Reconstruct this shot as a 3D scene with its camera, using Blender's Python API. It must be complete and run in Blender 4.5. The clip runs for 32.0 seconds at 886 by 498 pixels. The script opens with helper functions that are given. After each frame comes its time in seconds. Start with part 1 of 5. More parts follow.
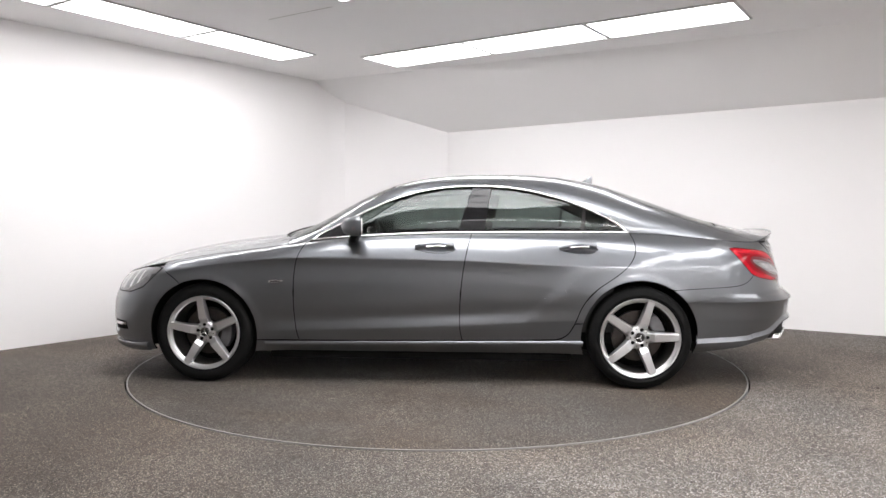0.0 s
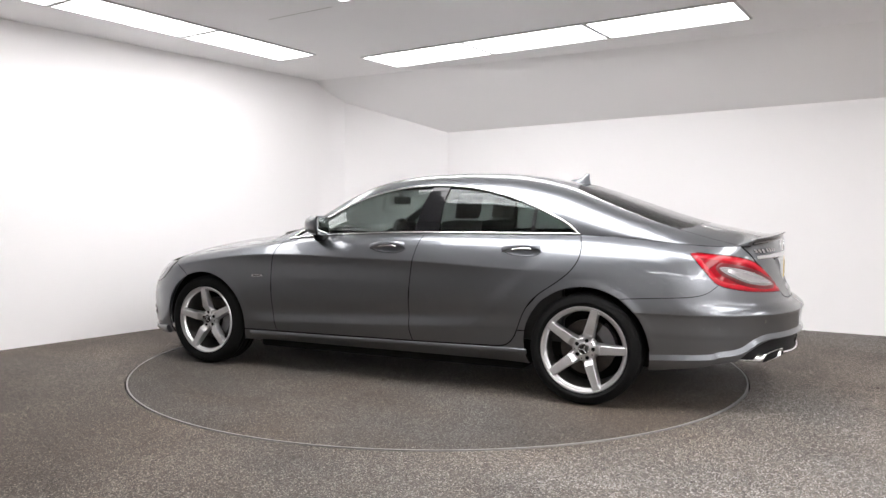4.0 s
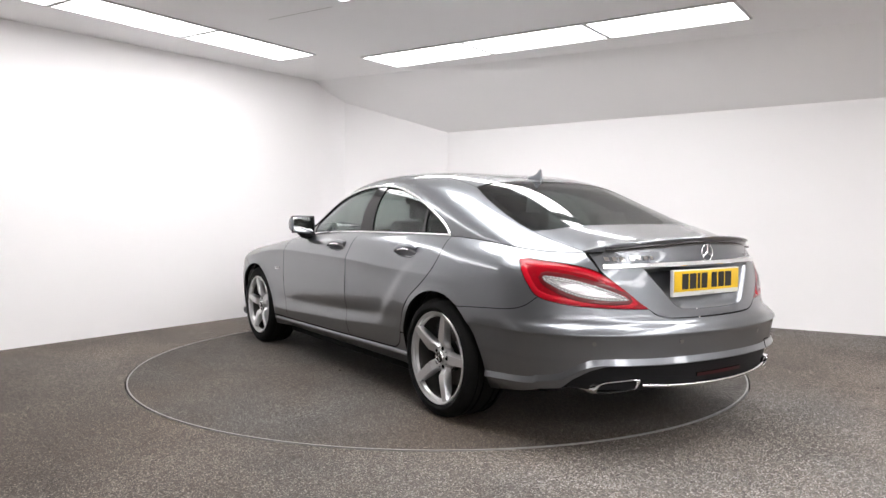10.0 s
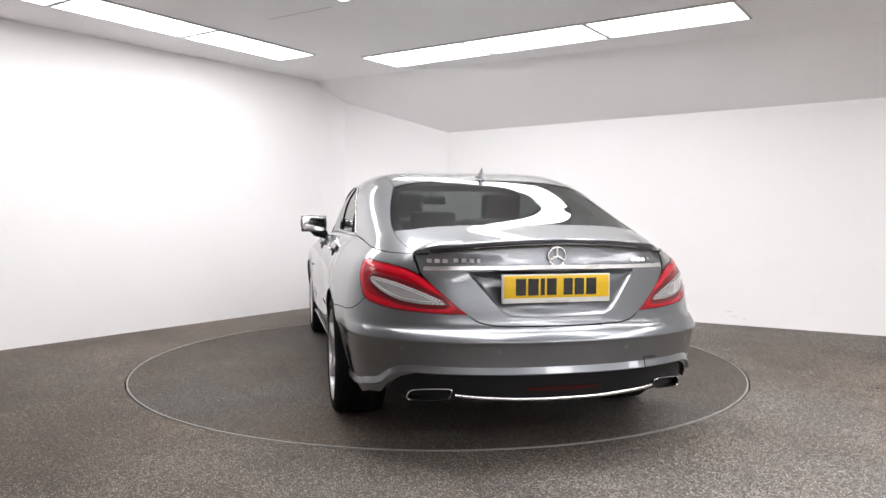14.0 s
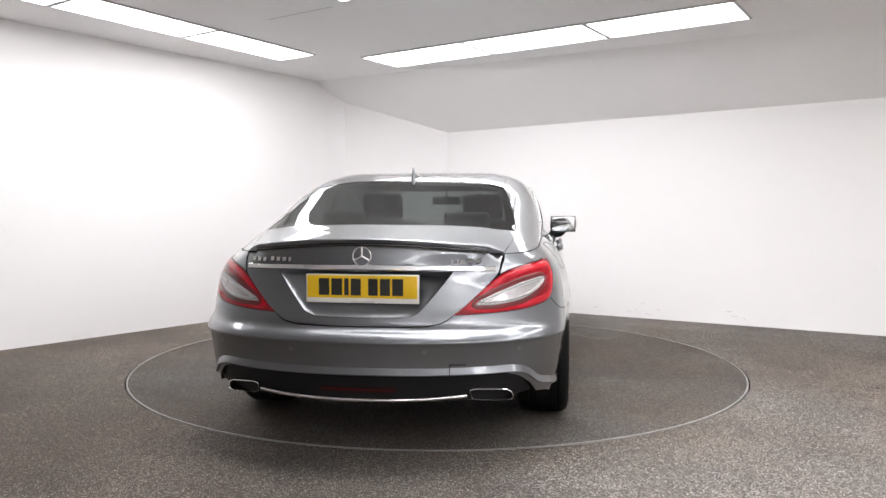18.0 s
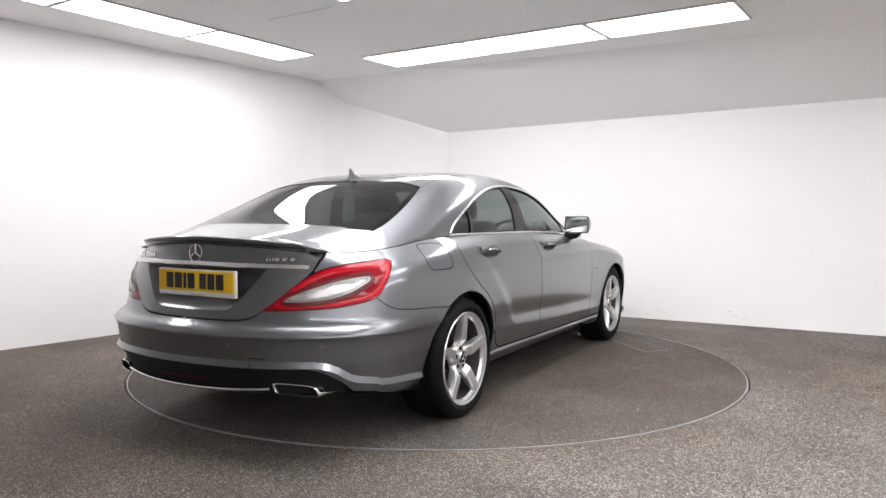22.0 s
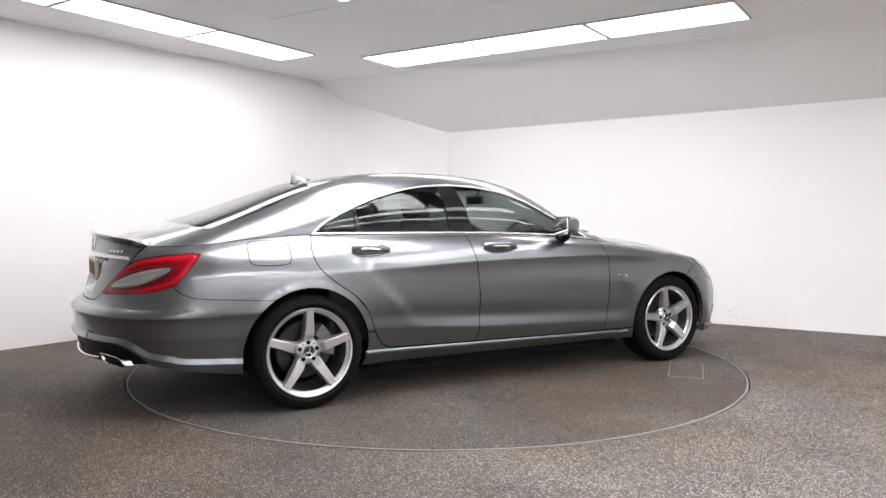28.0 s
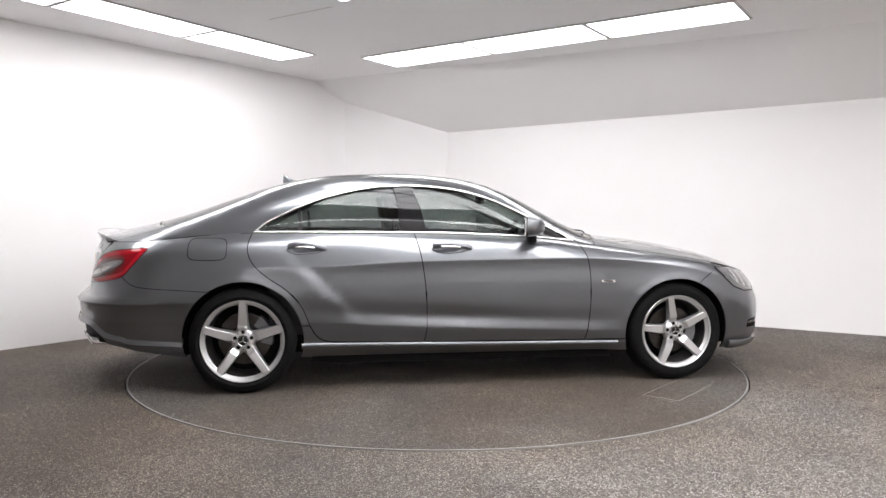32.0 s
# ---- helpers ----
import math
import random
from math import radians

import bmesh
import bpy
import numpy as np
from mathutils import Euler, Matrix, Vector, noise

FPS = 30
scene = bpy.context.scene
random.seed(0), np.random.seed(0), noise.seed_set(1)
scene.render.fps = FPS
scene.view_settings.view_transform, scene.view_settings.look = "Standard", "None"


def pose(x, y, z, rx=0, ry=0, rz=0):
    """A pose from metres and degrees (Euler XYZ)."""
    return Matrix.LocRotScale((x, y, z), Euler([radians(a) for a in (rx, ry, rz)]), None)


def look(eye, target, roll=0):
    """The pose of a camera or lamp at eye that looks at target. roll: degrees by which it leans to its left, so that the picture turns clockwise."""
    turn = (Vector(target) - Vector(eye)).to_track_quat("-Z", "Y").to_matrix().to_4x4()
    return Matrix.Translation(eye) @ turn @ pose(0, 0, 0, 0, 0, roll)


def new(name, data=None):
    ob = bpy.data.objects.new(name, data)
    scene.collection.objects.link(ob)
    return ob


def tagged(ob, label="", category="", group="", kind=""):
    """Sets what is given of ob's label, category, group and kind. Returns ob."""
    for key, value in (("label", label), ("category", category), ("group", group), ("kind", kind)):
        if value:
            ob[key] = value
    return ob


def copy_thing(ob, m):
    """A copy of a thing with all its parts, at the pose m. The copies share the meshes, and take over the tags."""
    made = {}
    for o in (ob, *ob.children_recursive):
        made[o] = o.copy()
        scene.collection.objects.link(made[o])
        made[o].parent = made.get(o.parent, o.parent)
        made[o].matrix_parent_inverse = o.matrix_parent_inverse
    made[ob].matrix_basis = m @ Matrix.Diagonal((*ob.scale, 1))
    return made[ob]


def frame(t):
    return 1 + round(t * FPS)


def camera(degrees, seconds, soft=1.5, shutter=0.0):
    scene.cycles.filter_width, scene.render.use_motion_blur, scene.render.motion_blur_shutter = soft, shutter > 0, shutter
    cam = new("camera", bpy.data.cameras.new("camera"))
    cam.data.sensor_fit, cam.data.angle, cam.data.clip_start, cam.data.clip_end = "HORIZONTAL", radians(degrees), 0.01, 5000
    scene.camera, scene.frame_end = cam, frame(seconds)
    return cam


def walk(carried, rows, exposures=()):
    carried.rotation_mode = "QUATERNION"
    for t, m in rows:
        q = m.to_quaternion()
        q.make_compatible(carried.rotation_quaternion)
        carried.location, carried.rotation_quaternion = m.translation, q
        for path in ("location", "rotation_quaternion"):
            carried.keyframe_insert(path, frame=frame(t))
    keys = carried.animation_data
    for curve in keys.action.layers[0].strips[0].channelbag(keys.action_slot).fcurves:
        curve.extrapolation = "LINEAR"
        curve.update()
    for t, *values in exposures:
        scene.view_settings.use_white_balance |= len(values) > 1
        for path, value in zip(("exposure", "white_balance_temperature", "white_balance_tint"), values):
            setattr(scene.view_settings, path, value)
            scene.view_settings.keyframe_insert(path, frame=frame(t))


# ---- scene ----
# ---- camera ----
cam = camera(61.63, 32.0)
EYE = (0.0, -5.725, 1.135)
AIM = (0.0062, -4.7262, 1.0862)
walk(cam, [(0, look(EYE, AIM, 0.11)), (32, look(EYE, AIM, 0.11))])

# ---- world and light: a closed room lit by ceiling panels, some added unseen as fill ----
world = bpy.data.worlds.new("world")
scene.world = world
world.use_nodes = True
wn = world.node_tree.nodes
wn["Background"].inputs["Color"].default_value = (0.8, 0.82, 0.85, 1)
wn["Background"].inputs["Strength"].default_value = 0.05
scene.view_settings.exposure = 0.50
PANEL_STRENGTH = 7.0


# ---- materials ----
def mat(name, color, rough=0.5, metal=0.0, coat=0.0, vary=0.0, scale=8.0, bump=0.0, bump_scale=60.0, emit=0.0, spec=0.5, rough_vary=0.0):
    m = bpy.data.materials.new(name)
    m.use_nodes = True
    nt = m.node_tree
    b = nt.nodes["Principled BSDF"]
    col = tuple(color) if len(color) == 4 else tuple(color) + (1,)
    b.inputs["Base Color"].default_value = col
    b.inputs["Roughness"].default_value = rough
    b.inputs["Metallic"].default_value = metal
    b.inputs["Coat Weight"].default_value = coat
    b.inputs["Coat Roughness"].default_value = 0.03
    b.inputs["Specular IOR Level"].default_value = spec
    if emit:
        b.inputs["Emission Color"].default_value = col
        b.inputs["Emission Strength"].default_value = emit
    tc = nt.nodes.new("ShaderNodeTexCoord")
    if vary:
        n1 = nt.nodes.new("ShaderNodeTexNoise")
        n1.inputs["Scale"].default_value = scale
        n1.inputs["Detail"].default_value = 6
        nt.links.new(tc.outputs["Object"], n1.inputs["Vector"])
        mix = nt.nodes.new("ShaderNodeMix")
        mix.data_type = "RGBA"
        mix.inputs["A"].default_value = tuple(max(0, c * (1 - vary)) for c in col[:3]) + (1,)
        mix.inputs["B"].default_value = tuple(min(1, c * (1 + vary)) for c in col[:3]) + (1,)
        nt.links.new(n1.outputs["Fac"], mix.inputs["Factor"])
        nt.links.new(mix.outputs["Result"], b.inputs["Base Color"])
    if rough_vary:
        n3 = nt.nodes.new("ShaderNodeTexNoise")
        n3.inputs["Scale"].default_value = scale * 2.3
        n3.inputs["Detail"].default_value = 5
        nt.links.new(tc.outputs["Object"], n3.inputs["Vector"])
        mr = nt.nodes.new("ShaderNodeMapRange")
        mr.inputs["To Min"].default_value = max(0.0, rough - rough_vary)
        mr.inputs["To Max"].default_value = min(1.0, rough + rough_vary)
        nt.links.new(n3.outputs["Fac"], mr.inputs["Value"])
        nt.links.new(mr.outputs["Result"], b.inputs["Roughness"])
    if bump:
        n2 = nt.nodes.new("ShaderNodeTexNoise")
        n2.inputs["Scale"].default_value = bump_scale
        n2.inputs["Detail"].default_value = 4
        nt.links.new(tc.outputs["Object"], n2.inputs["Vector"])
        bp = nt.nodes.new("ShaderNodeBump")
        bp.inputs["Strength"].default_value = bump
        bp.inputs["Distance"].default_value = 0.01
        nt.links.new(n2.outputs["Fac"], bp.inputs["Height"])
        nt.links.new(bp.outputs["Normal"], b.inputs["Normal"])
    return m


def paint_mat():
    """Silver-grey metallic paint with fine flakes under clear coat."""
    m = mat("silver_metallic_paint", (0.168, 0.177, 0.190), rough=0.34, metal=0.95, coat=1.0)
    nt = m.node_tree
    b = nt.nodes["Principled BSDF"]
    tc = nt.nodes.new("ShaderNodeTexCoord")
    v = nt.nodes.new("ShaderNodeTexVoronoi")
    v.inputs["Scale"].default_value = 900
    nt.links.new(tc.outputs["Object"], v.inputs["Vector"])
    mr = nt.nodes.new("ShaderNodeMapRange")
    mr.inputs["To Min"].default_value = 0.27
    mr.inputs["To Max"].default_value = 0.41
    nt.links.new(v.outputs["Color"], mr.inputs["Value"])
    nt.links.new(mr.outputs["Result"], b.inputs["Roughness"])
    n1 = nt.nodes.new("ShaderNodeTexNoise")
    n1.inputs["Scale"].default_value = 1.3
    n1.inputs["Detail"].default_value = 3
    nt.links.new(tc.outputs["Object"], n1.inputs["Vector"])
    m2 = nt.nodes.new("ShaderNodeMapRange")
    m2.inputs["To Min"].default_value = 0.008
    m2.inputs["To Max"].default_value = 0.02
    nt.links.new(n1.outputs["Fac"], m2.inputs["Value"])
    nt.links.new(m2.outputs["Result"], b.inputs["Coat Roughness"])
    return m


def glass_mat(name, tint, rough=0.0, gloss=0.3):
    """Thin tinted pane: clear transmission with a mirror reflection by angle."""
    m = bpy.data.materials.new(name)
    m.use_nodes = True
    nt = m.node_tree
    nt.nodes.remove(nt.nodes["Principled BSDF"])
    out = nt.nodes["Material Output"]
    tr = nt.nodes.new("ShaderNodeBsdfTransparent")
    tr.inputs["Color"].default_value = tuple(tint) + (1,)
    gl = nt.nodes.new("ShaderNodeBsdfGlossy")
    gl.inputs["Roughness"].default_value = rough
    lw = nt.nodes.new("ShaderNodeLayerWeight")
    lw.inputs["Blend"].default_value = 0.5
    pw = nt.nodes.new("ShaderNodeMath")
    pw.operation = "POWER"
    pw.inputs[1].default_value = 5.0
    nt.links.new(lw.outputs["Facing"], pw.inputs[0])
    fr = nt.nodes.new("ShaderNodeMath")
    fr.operation = "MULTIPLY_ADD"
    fr.inputs[1].default_value = 0.955
    fr.inputs[2].default_value = 0.045
    nt.links.new(pw.outputs["Value"], fr.inputs[0])
    mx = nt.nodes.new("ShaderNodeMixShader")
    mu = nt.nodes.new("ShaderNodeMath")
    mu.operation = "MULTIPLY"
    mu.inputs[1].default_value = gloss
    nt.links.new(fr.outputs["Value"], mu.inputs[0])
    nt.links.new(mu.outputs["Value"], mx.inputs["Fac"])
    nt.links.new(tr.outputs["BSDF"], mx.inputs[1])
    nt.links.new(gl.outputs["BSDF"], mx.inputs[2])
    nt.links.new(mx.outputs["Shader"], out.inputs["Surface"])
    return m


def floor_mat(name, brown=0.45, tone=1.0, light=1.0, dirt_and_shade=0.0):
    """Resin-bound aggregate: tan and grey stones a few millimetres across, with worn and damp-looking patches."""
    m = mat(name, (0.2, 0.19, 0.18), rough=0.75)
    nt = m.node_tree
    b = nt.nodes["Principled BSDF"]
    tc = nt.nodes.new("ShaderNodeTexCoord")
    v = nt.nodes.new("ShaderNodeTexVoronoi")
    v.inputs["Scale"].default_value = 215
    nt.links.new(tc.outputs["Object"], v.inputs["Vector"])
    sep = nt.nodes.new("ShaderNodeSeparateColor")
    nt.links.new(v.outputs["Color"], sep.inputs["Color"])
    ramp = nt.nodes.new("ShaderNodeValToRGB")
    cr = ramp.color_ramp
    cr.elements[0].position, cr.elements[0].color = 0.0, (0.022, 0.019, 0.017, 1)
    cr.elements[1].position, cr.elements[1].color = 1.0, (0.66, 0.64, 0.615, 1)
    for pos, c in ((0.22, (0.072, 0.063, 0.055, 1)), (0.45, (0.125, 0.108, 0.093, 1)), (0.62, (0.16, 0.125, 0.095, 1)), (0.8, (0.205, 0.19, 0.175, 1))):
        e = cr.elements.new(pos)
        e.color = c
    nt.links.new(sep.outputs["Red"], ramp.inputs["Fac"])
    n1 = nt.nodes.new("ShaderNodeTexNoise")
    n1.inputs["Scale"].default_value = 0.9
    n1.inputs["Detail"].default_value = 7
    n1.inputs["Roughness"].default_value = 0.62
    nt.links.new(tc.outputs["Object"], n1.inputs["Vector"])
    r2 = nt.nodes.new("ShaderNodeMapRange")
    r2.inputs["From Min"].default_value = 0.3
    r2.inputs["From Max"].default_value = 0.7
    r2.inputs["To Min"].default_value = 0.36 * light
    r2.inputs["To Max"].default_value = 0.78 * light
    nt.links.new(n1.outputs["Fac"], r2.inputs["Value"])
    mx = nt.nodes.new("ShaderNodeMix")
    mx.data_type, mx.blend_type = "RGBA", "MULTIPLY"
    mx.inputs["Factor"].default_value = 1.0
    nt.links.new(ramp.outputs["Color"], mx.inputs["A"])
    nt.links.new(r2.outputs["Result"], mx.inputs["B"])
    n4 = nt.nodes.new("ShaderNodeTexNoise")
    n4.inputs["Scale"].default_value = 0.55
    n4.inputs["Detail"].default_value = 5
    n4.inputs["Distortion"].default_value = 0.6
    nt.links.new(tc.outputs["Object"], n4.inputs["Vector"])
    r4 = nt.nodes.new("ShaderNodeMapRange")
    r4.inputs["From Min"].default_value = 0.36
    r4.inputs["From Max"].default_value = 0.58
    r4.inputs["To Max"].default_value = brown
    nt.links.new(n4.outputs["Fac"], r4.inputs["Value"])
    st = nt.nodes.new("ShaderNodeMix")
    st.data_type, st.blend_type = "RGBA", "MULTIPLY"
    st.inputs["B"].default_value = (0.80 * tone, 0.665 * tone, 0.54 * tone, 1)
    nt.links.new(r4.outputs["Result"], st.inputs["Factor"])
    nt.links.new(mx.outputs["Result"], st.inputs["A"])
    out = st.outputs["Result"]
    if dirt_and_shade:
        # broad dirt patch with a ragged edge, also painting the dimmer light at left
        n5 = nt.nodes.new("ShaderNodeTexNoise")
        n5.inputs["Scale"].default_value = 1.1
        n5.inputs["Detail"].default_value = 6
        nt.links.new(tc.outputs["Object"], n5.inputs["Vector"])
        wob = nt.nodes.new("ShaderNodeVectorMath")
        wob.operation = "MULTIPLY_ADD"
        wob.inputs[1].default_value = (1.8, 1.8, 0.0)
        nt.links.new(n5.outputs["Color"], wob.inputs[0])
        nt.links.new(tc.outputs["Object"], wob.inputs[2])
        dist = nt.nodes.new("ShaderNodeVectorMath")
        dist.operation = "DISTANCE"
        dist.inputs[1].default_value = (-1.5, -0.9, 0.0)
        nt.links.new(wob.outputs["Vector"], dist.inputs[0])
        r5 = nt.nodes.new("ShaderNodeMapRange")
        r5.inputs["From Min"].default_value = 0.9
        r5.inputs["From Max"].default_value = 2.9
        r5.inputs["To Min"].default_value = dirt_and_shade
        r5.inputs["To Max"].default_value = 0.0
        nt.links.new(dist.outputs["Value"], r5.inputs["Value"])
        ms = nt.nodes.new("ShaderNodeMix")
        ms.data_type, ms.blend_type = "RGBA", "MULTIPLY"
        ms.inputs["B"].default_value = (0.62, 0.54, 0.46, 1)
        nt.links.new(r5.outputs["Result"], ms.inputs["Factor"])
        nt.links.new(out, ms.inputs["A"])
        out = ms.outputs["Result"]
    nt.links.new(out, b.inputs["Base Color"])
    bp = nt.nodes.new("ShaderNodeBump")
    bp.inputs["Strength"].default_value = 0.7
    bp.inputs["Distance"].default_value = 0.004
    nt.links.new(v.outputs["Distance"], bp.inputs["Height"])
    bp.invert = True
    nt.links.new(bp.outputs["Normal"], b.inputs["Normal"])
    return m


PAINT = paint_mat()
DARK = mat("black_underbody_and_gap_shade", (0.007, 0.007, 0.007), rough=0.9, vary=0.3, scale=20, spec=0.15)
PLASTIC = mat("black_plastic", (0.007, 0.007, 0.008), rough=0.5, vary=0.2, scale=30, bump=0.05, bump_scale=900, spec=0.2)
GLOSSBLACK = mat("gloss_black_trim", (0.012, 0.012, 0.013), rough=0.12, coat=0.5, rough_vary=0.04)
CHROME = mat("polished_chrome", (0.83, 0.83, 0.84), rough=0.10, metal=1.0, rough_vary=0.04, scale=5)
SATIN = mat("satin_aluminium", (0.7, 0.7, 0.7), rough=0.24, metal=1.0, rough_vary=0.05, scale=12)
RIMSILVER = mat("silver_alloy_paint", (0.62, 0.62, 0.625), rough=0.3, metal=0.85, coat=0.4, vary=0.03, scale=6)
RUBBER = mat("tyre_rubber", (0.006, 0.006, 0.006), rough=0.75, vary=0.25, scale=40, bump=0.1, bump_scale=250, spec=0.12)
# silver barrel painted dark grey to stand for the shade inside the rim
BARREL = mat("shaded_wheel_barrel", (0.05, 0.047, 0.045), rough=0.55, metal=0.5, vary=0.35, scale=20)
DISCM = mat("brake_disc_iron", (0.07, 0.062, 0.058), rough=0.4, metal=0.9, vary=0.35, scale=35)
CALIPER = mat("grey_caliper", (0.2, 0.2, 0.21), rough=0.45, metal=0.6, vary=0.15, scale=40)
GLASS = glass_mat("side_window_glass", (0.575, 0.615, 0.60), gloss=1.0)
REARGLASS = glass_mat("rear_window_glass", (0.53, 0.56, 0.555), gloss=1.0)
FRONTGLASS = glass_mat("windscreen_glass", (0.86, 0.89, 0.88), gloss=1.0)
REDBAND = mat("inner_red_band", (0.11, 0.002, 0.005), rough=0.3, coat=0.4, spec=0.2)
REDLENS = mat("red_lamp_lens", (0.23, 0.0018, 0.007), rough=0.2, coat=0.4, vary=0.15, scale=30, spec=0.1)
REDGUIDE = mat("bright_red_light_guide", (0.42, 0.003, 0.013), rough=0.25, coat=0.35, vary=0.10, scale=40, spec=0.2)
LAMPGREY = mat("lamp_reflector_grey", (0.17, 0.16, 0.165), rough=0.3, metal=0.5, coat=0.5, vary=0.3, scale=70)
DEEPRED = mat("dark_red_lens", (0.035, 0.001, 0.002), rough=0.3, coat=0.2, spec=0.2)
CLEARLENS = mat("clear_lamp_lens", (0.42, 0.40, 0.41), rough=0.22, metal=0.55, coat=0.9, vary=0.25, scale=60)
LED = mat("led_segments", (0.55, 0.54, 0.53), rough=0.25, metal=0.2, coat=0.8)
MIRROR = mat("mirror_glass", (0.9, 0.9, 0.9), rough=0.01, metal=1.0)
YELLOW = mat("yellow_plate", (0.74, 0.47, 0.01), rough=0.35, vary=0.05, scale=20)
PLATEWHITE = mat("plate_holder_grey", (0.72, 0.72, 0.7), rough=0.35)
INK = mat("black_ink", (0.01, 0.01, 0.01), rough=0.5)
LEATHER = mat("black_leather", (0.018, 0.018, 0.019), rough=0.5, vary=0.2, scale=30, bump=0.1, bump_scale=300)
HEADLINER = mat("grey_headliner", (0.2, 0.2, 0.2), rough=0.9, vary=0.1, scale=60)
FLOOR = floor_mat("aggregate_floor", 0.6, 1.0, 1.26, 0.9)
DISCFLOOR = floor_mat("aggregate_turntable", 0.95, 1.0, 0.80)
BACKWALL = mat("white_bounce_wall", (0.84, 0.83, 0.83), rough=0.7, vary=0.08, scale=1.0)
WALL = mat("white_wall_paint", (0.885, 0.87, 0.87), rough=0.65, vary=0.02, scale=1.2, bump=0.04, bump_scale=220)
CEIL = mat("white_ceiling_paint", (0.94, 0.93, 0.93), rough=0.75, vary=0.02, scale=0.8, bump=0.04, bump_scale=180)
SCUFF = mat("grey_scuff", (0.56, 0.55, 0.53), rough=0.8)
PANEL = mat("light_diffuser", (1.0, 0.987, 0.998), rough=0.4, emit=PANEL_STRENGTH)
FRAMEWHITE = mat("white_light_frame", (0.6, 0.6, 0.6), rough=0.4)
STEEL = mat("turntable_steel_edge", (0.30, 0.29, 0.28), rough=0.5, metal=0.3, vary=0.3, scale=18)
GAP = mat("dark_gap", (0.02, 0.019, 0.018), rough=0.9)
LAMPDARK = mat("silver_lamp_interior", (0.15, 0.15, 0.16), rough=0.2, metal=0.6, coat=1.0, vary=0.7, scale=30)
PILLARBLACK = mat("black_pillar_trim", (0.008, 0.008, 0.009), rough=0.07, spec=0.35, rough_vary=0.03)


# ---- mesh helpers ----
from mathutils import geometry

CX, CY = 1.361, 0.016  # the turntable's axis in the car's own plan (rear axle at x = 0, front to +x, left to +y)


def part(name, bm, material, parent, label=""):
    """Link a bmesh or a mesh as one object under a thing or a part."""
    if isinstance(bm, bmesh.types.BMesh):
        me = bpy.data.meshes.new(name)
        bm.to_mesh(me)
        bm.free()
    else:
        me = bm
        me.name = name
    if not me.materials:
        me.materials.append(material)
        if any(f.material_index for f in me.polygons):
            me.materials.append(DARK)
    ob = new(name, me)
    ob.parent = parent
    if label:
        tagged(ob, label)
    return ob


def smooth(bm, angle=35):
    bm.normal_update()
    for f in bm.faces:
        f.smooth = True
    lim = radians(angle)
    for e in bm.edges:
        if len(e.link_faces) == 2 and e.calc_face_angle(0) > lim:
            e.smooth = False
    return bm


def box(x0, x1, y0, y1, z0, z1, bevel=0.0, seg=2, bm=None):
    own = bmesh.new()
    bmesh.ops.create_cube(own, size=1)
    for v in own.verts:
        v.co = Vector((x0 + (v.co.x + 0.5) * (x1 - x0), y0 + (v.co.y + 0.5) * (y1 - y0), z0 + (v.co.z + 0.5) * (z1 - z0)))
    if bevel:
        bmesh.ops.bevel(own, geom=list(own.edges), offset=bevel, segments=seg, affect="EDGES", profile=0.6)
        smooth(own)
    if bm is not None:
        me = bpy.data.meshes.new("tmp")
        own.to_mesh(me)
        own.free()
        bm.from_mesh(me)
        bpy.data.meshes.remove(me)
        return bm
    return own


def lathe(profile, seg=48, axis="Y", centre=(0, 0, 0), closed=False):
    """Turn (radius, along) pairs round an axis."""
    bm = bmesh.new()
    rings = []
    for r, a in profile:
        ring = []
        for i in range(seg):
            t = 2 * math.pi * i / seg
            c, s = r * math.cos(t), r * math.sin(t)
            p = {"Y": (c, a, s), "Z": (c, s, a), "X": (a, c, s)}[axis]
            ring.append(bm.verts.new(Vector(p) + Vector(centre)))
        rings.append(ring)
    pairs = list(zip(rings, rings[1:]))
    if closed:
        pairs.append((rings[-1], rings[0]))
    for a, b in pairs:
        for i in range(seg):
            j = (i + 1) % seg
            bm.faces.new((a[i], a[j], b[j], b[i]))
    if not closed:
        for ring in (rings[0], rings[-1]):
            if (ring[0].co - ring[seg // 2].co).length > 1e-4:
                bm.faces.new(ring)
    bmesh.ops.recalc_face_normals(bm, faces=bm.faces)
    return smooth(bm)


def sweep(points, w, h, normals=None, closed=False, seg=8, bm=None, prof=None):
    """A rounded strip of width w (along the surface, across the path) and height h (along the normal) following a path."""
    bm = bm or bmesh.new()
    pts = [Vector(p) for p in points]
    n = len(pts)
    rings = []
    for i, p in enumerate(pts):
        a = pts[i - 1] if (i or closed) else pts[i]
        b = pts[(i + 1) % n] if (i < n - 1 or closed) else pts[i]
        tan = (b - a).normalized()
        nor = Vector(normals[i]).normalized() if normals is not None else Vector((0, 0, 1))
        side = tan.cross(nor).normalized()
        nor = side.cross(tan).normalized()
        shape = prof or [(math.cos(2 * math.pi * k / seg) / 2, math.sin(2 * math.pi * k / seg) / 2) for k in range(seg)]
        seg = len(shape)
        rings.append([bm.verts.new(p + side * (w * c) + nor * (h * d)) for c, d in shape])
    pairs = list(zip(rings, rings[1:]))
    if closed:
        pairs.append((rings[-1], rings[0]))
    for a, b in pairs:
        for k in range(seg):
            j = (k + 1) % seg
            bm.faces.new((a[k], a[j], b[j], b[k]))
    if not closed:
        bm.faces.new(rings[0])
        bm.faces.new(rings[-1])
    bmesh.ops.recalc_face_normals(bm, faces=bm.faces)
    return smooth(bm, 22 if prof else 60)


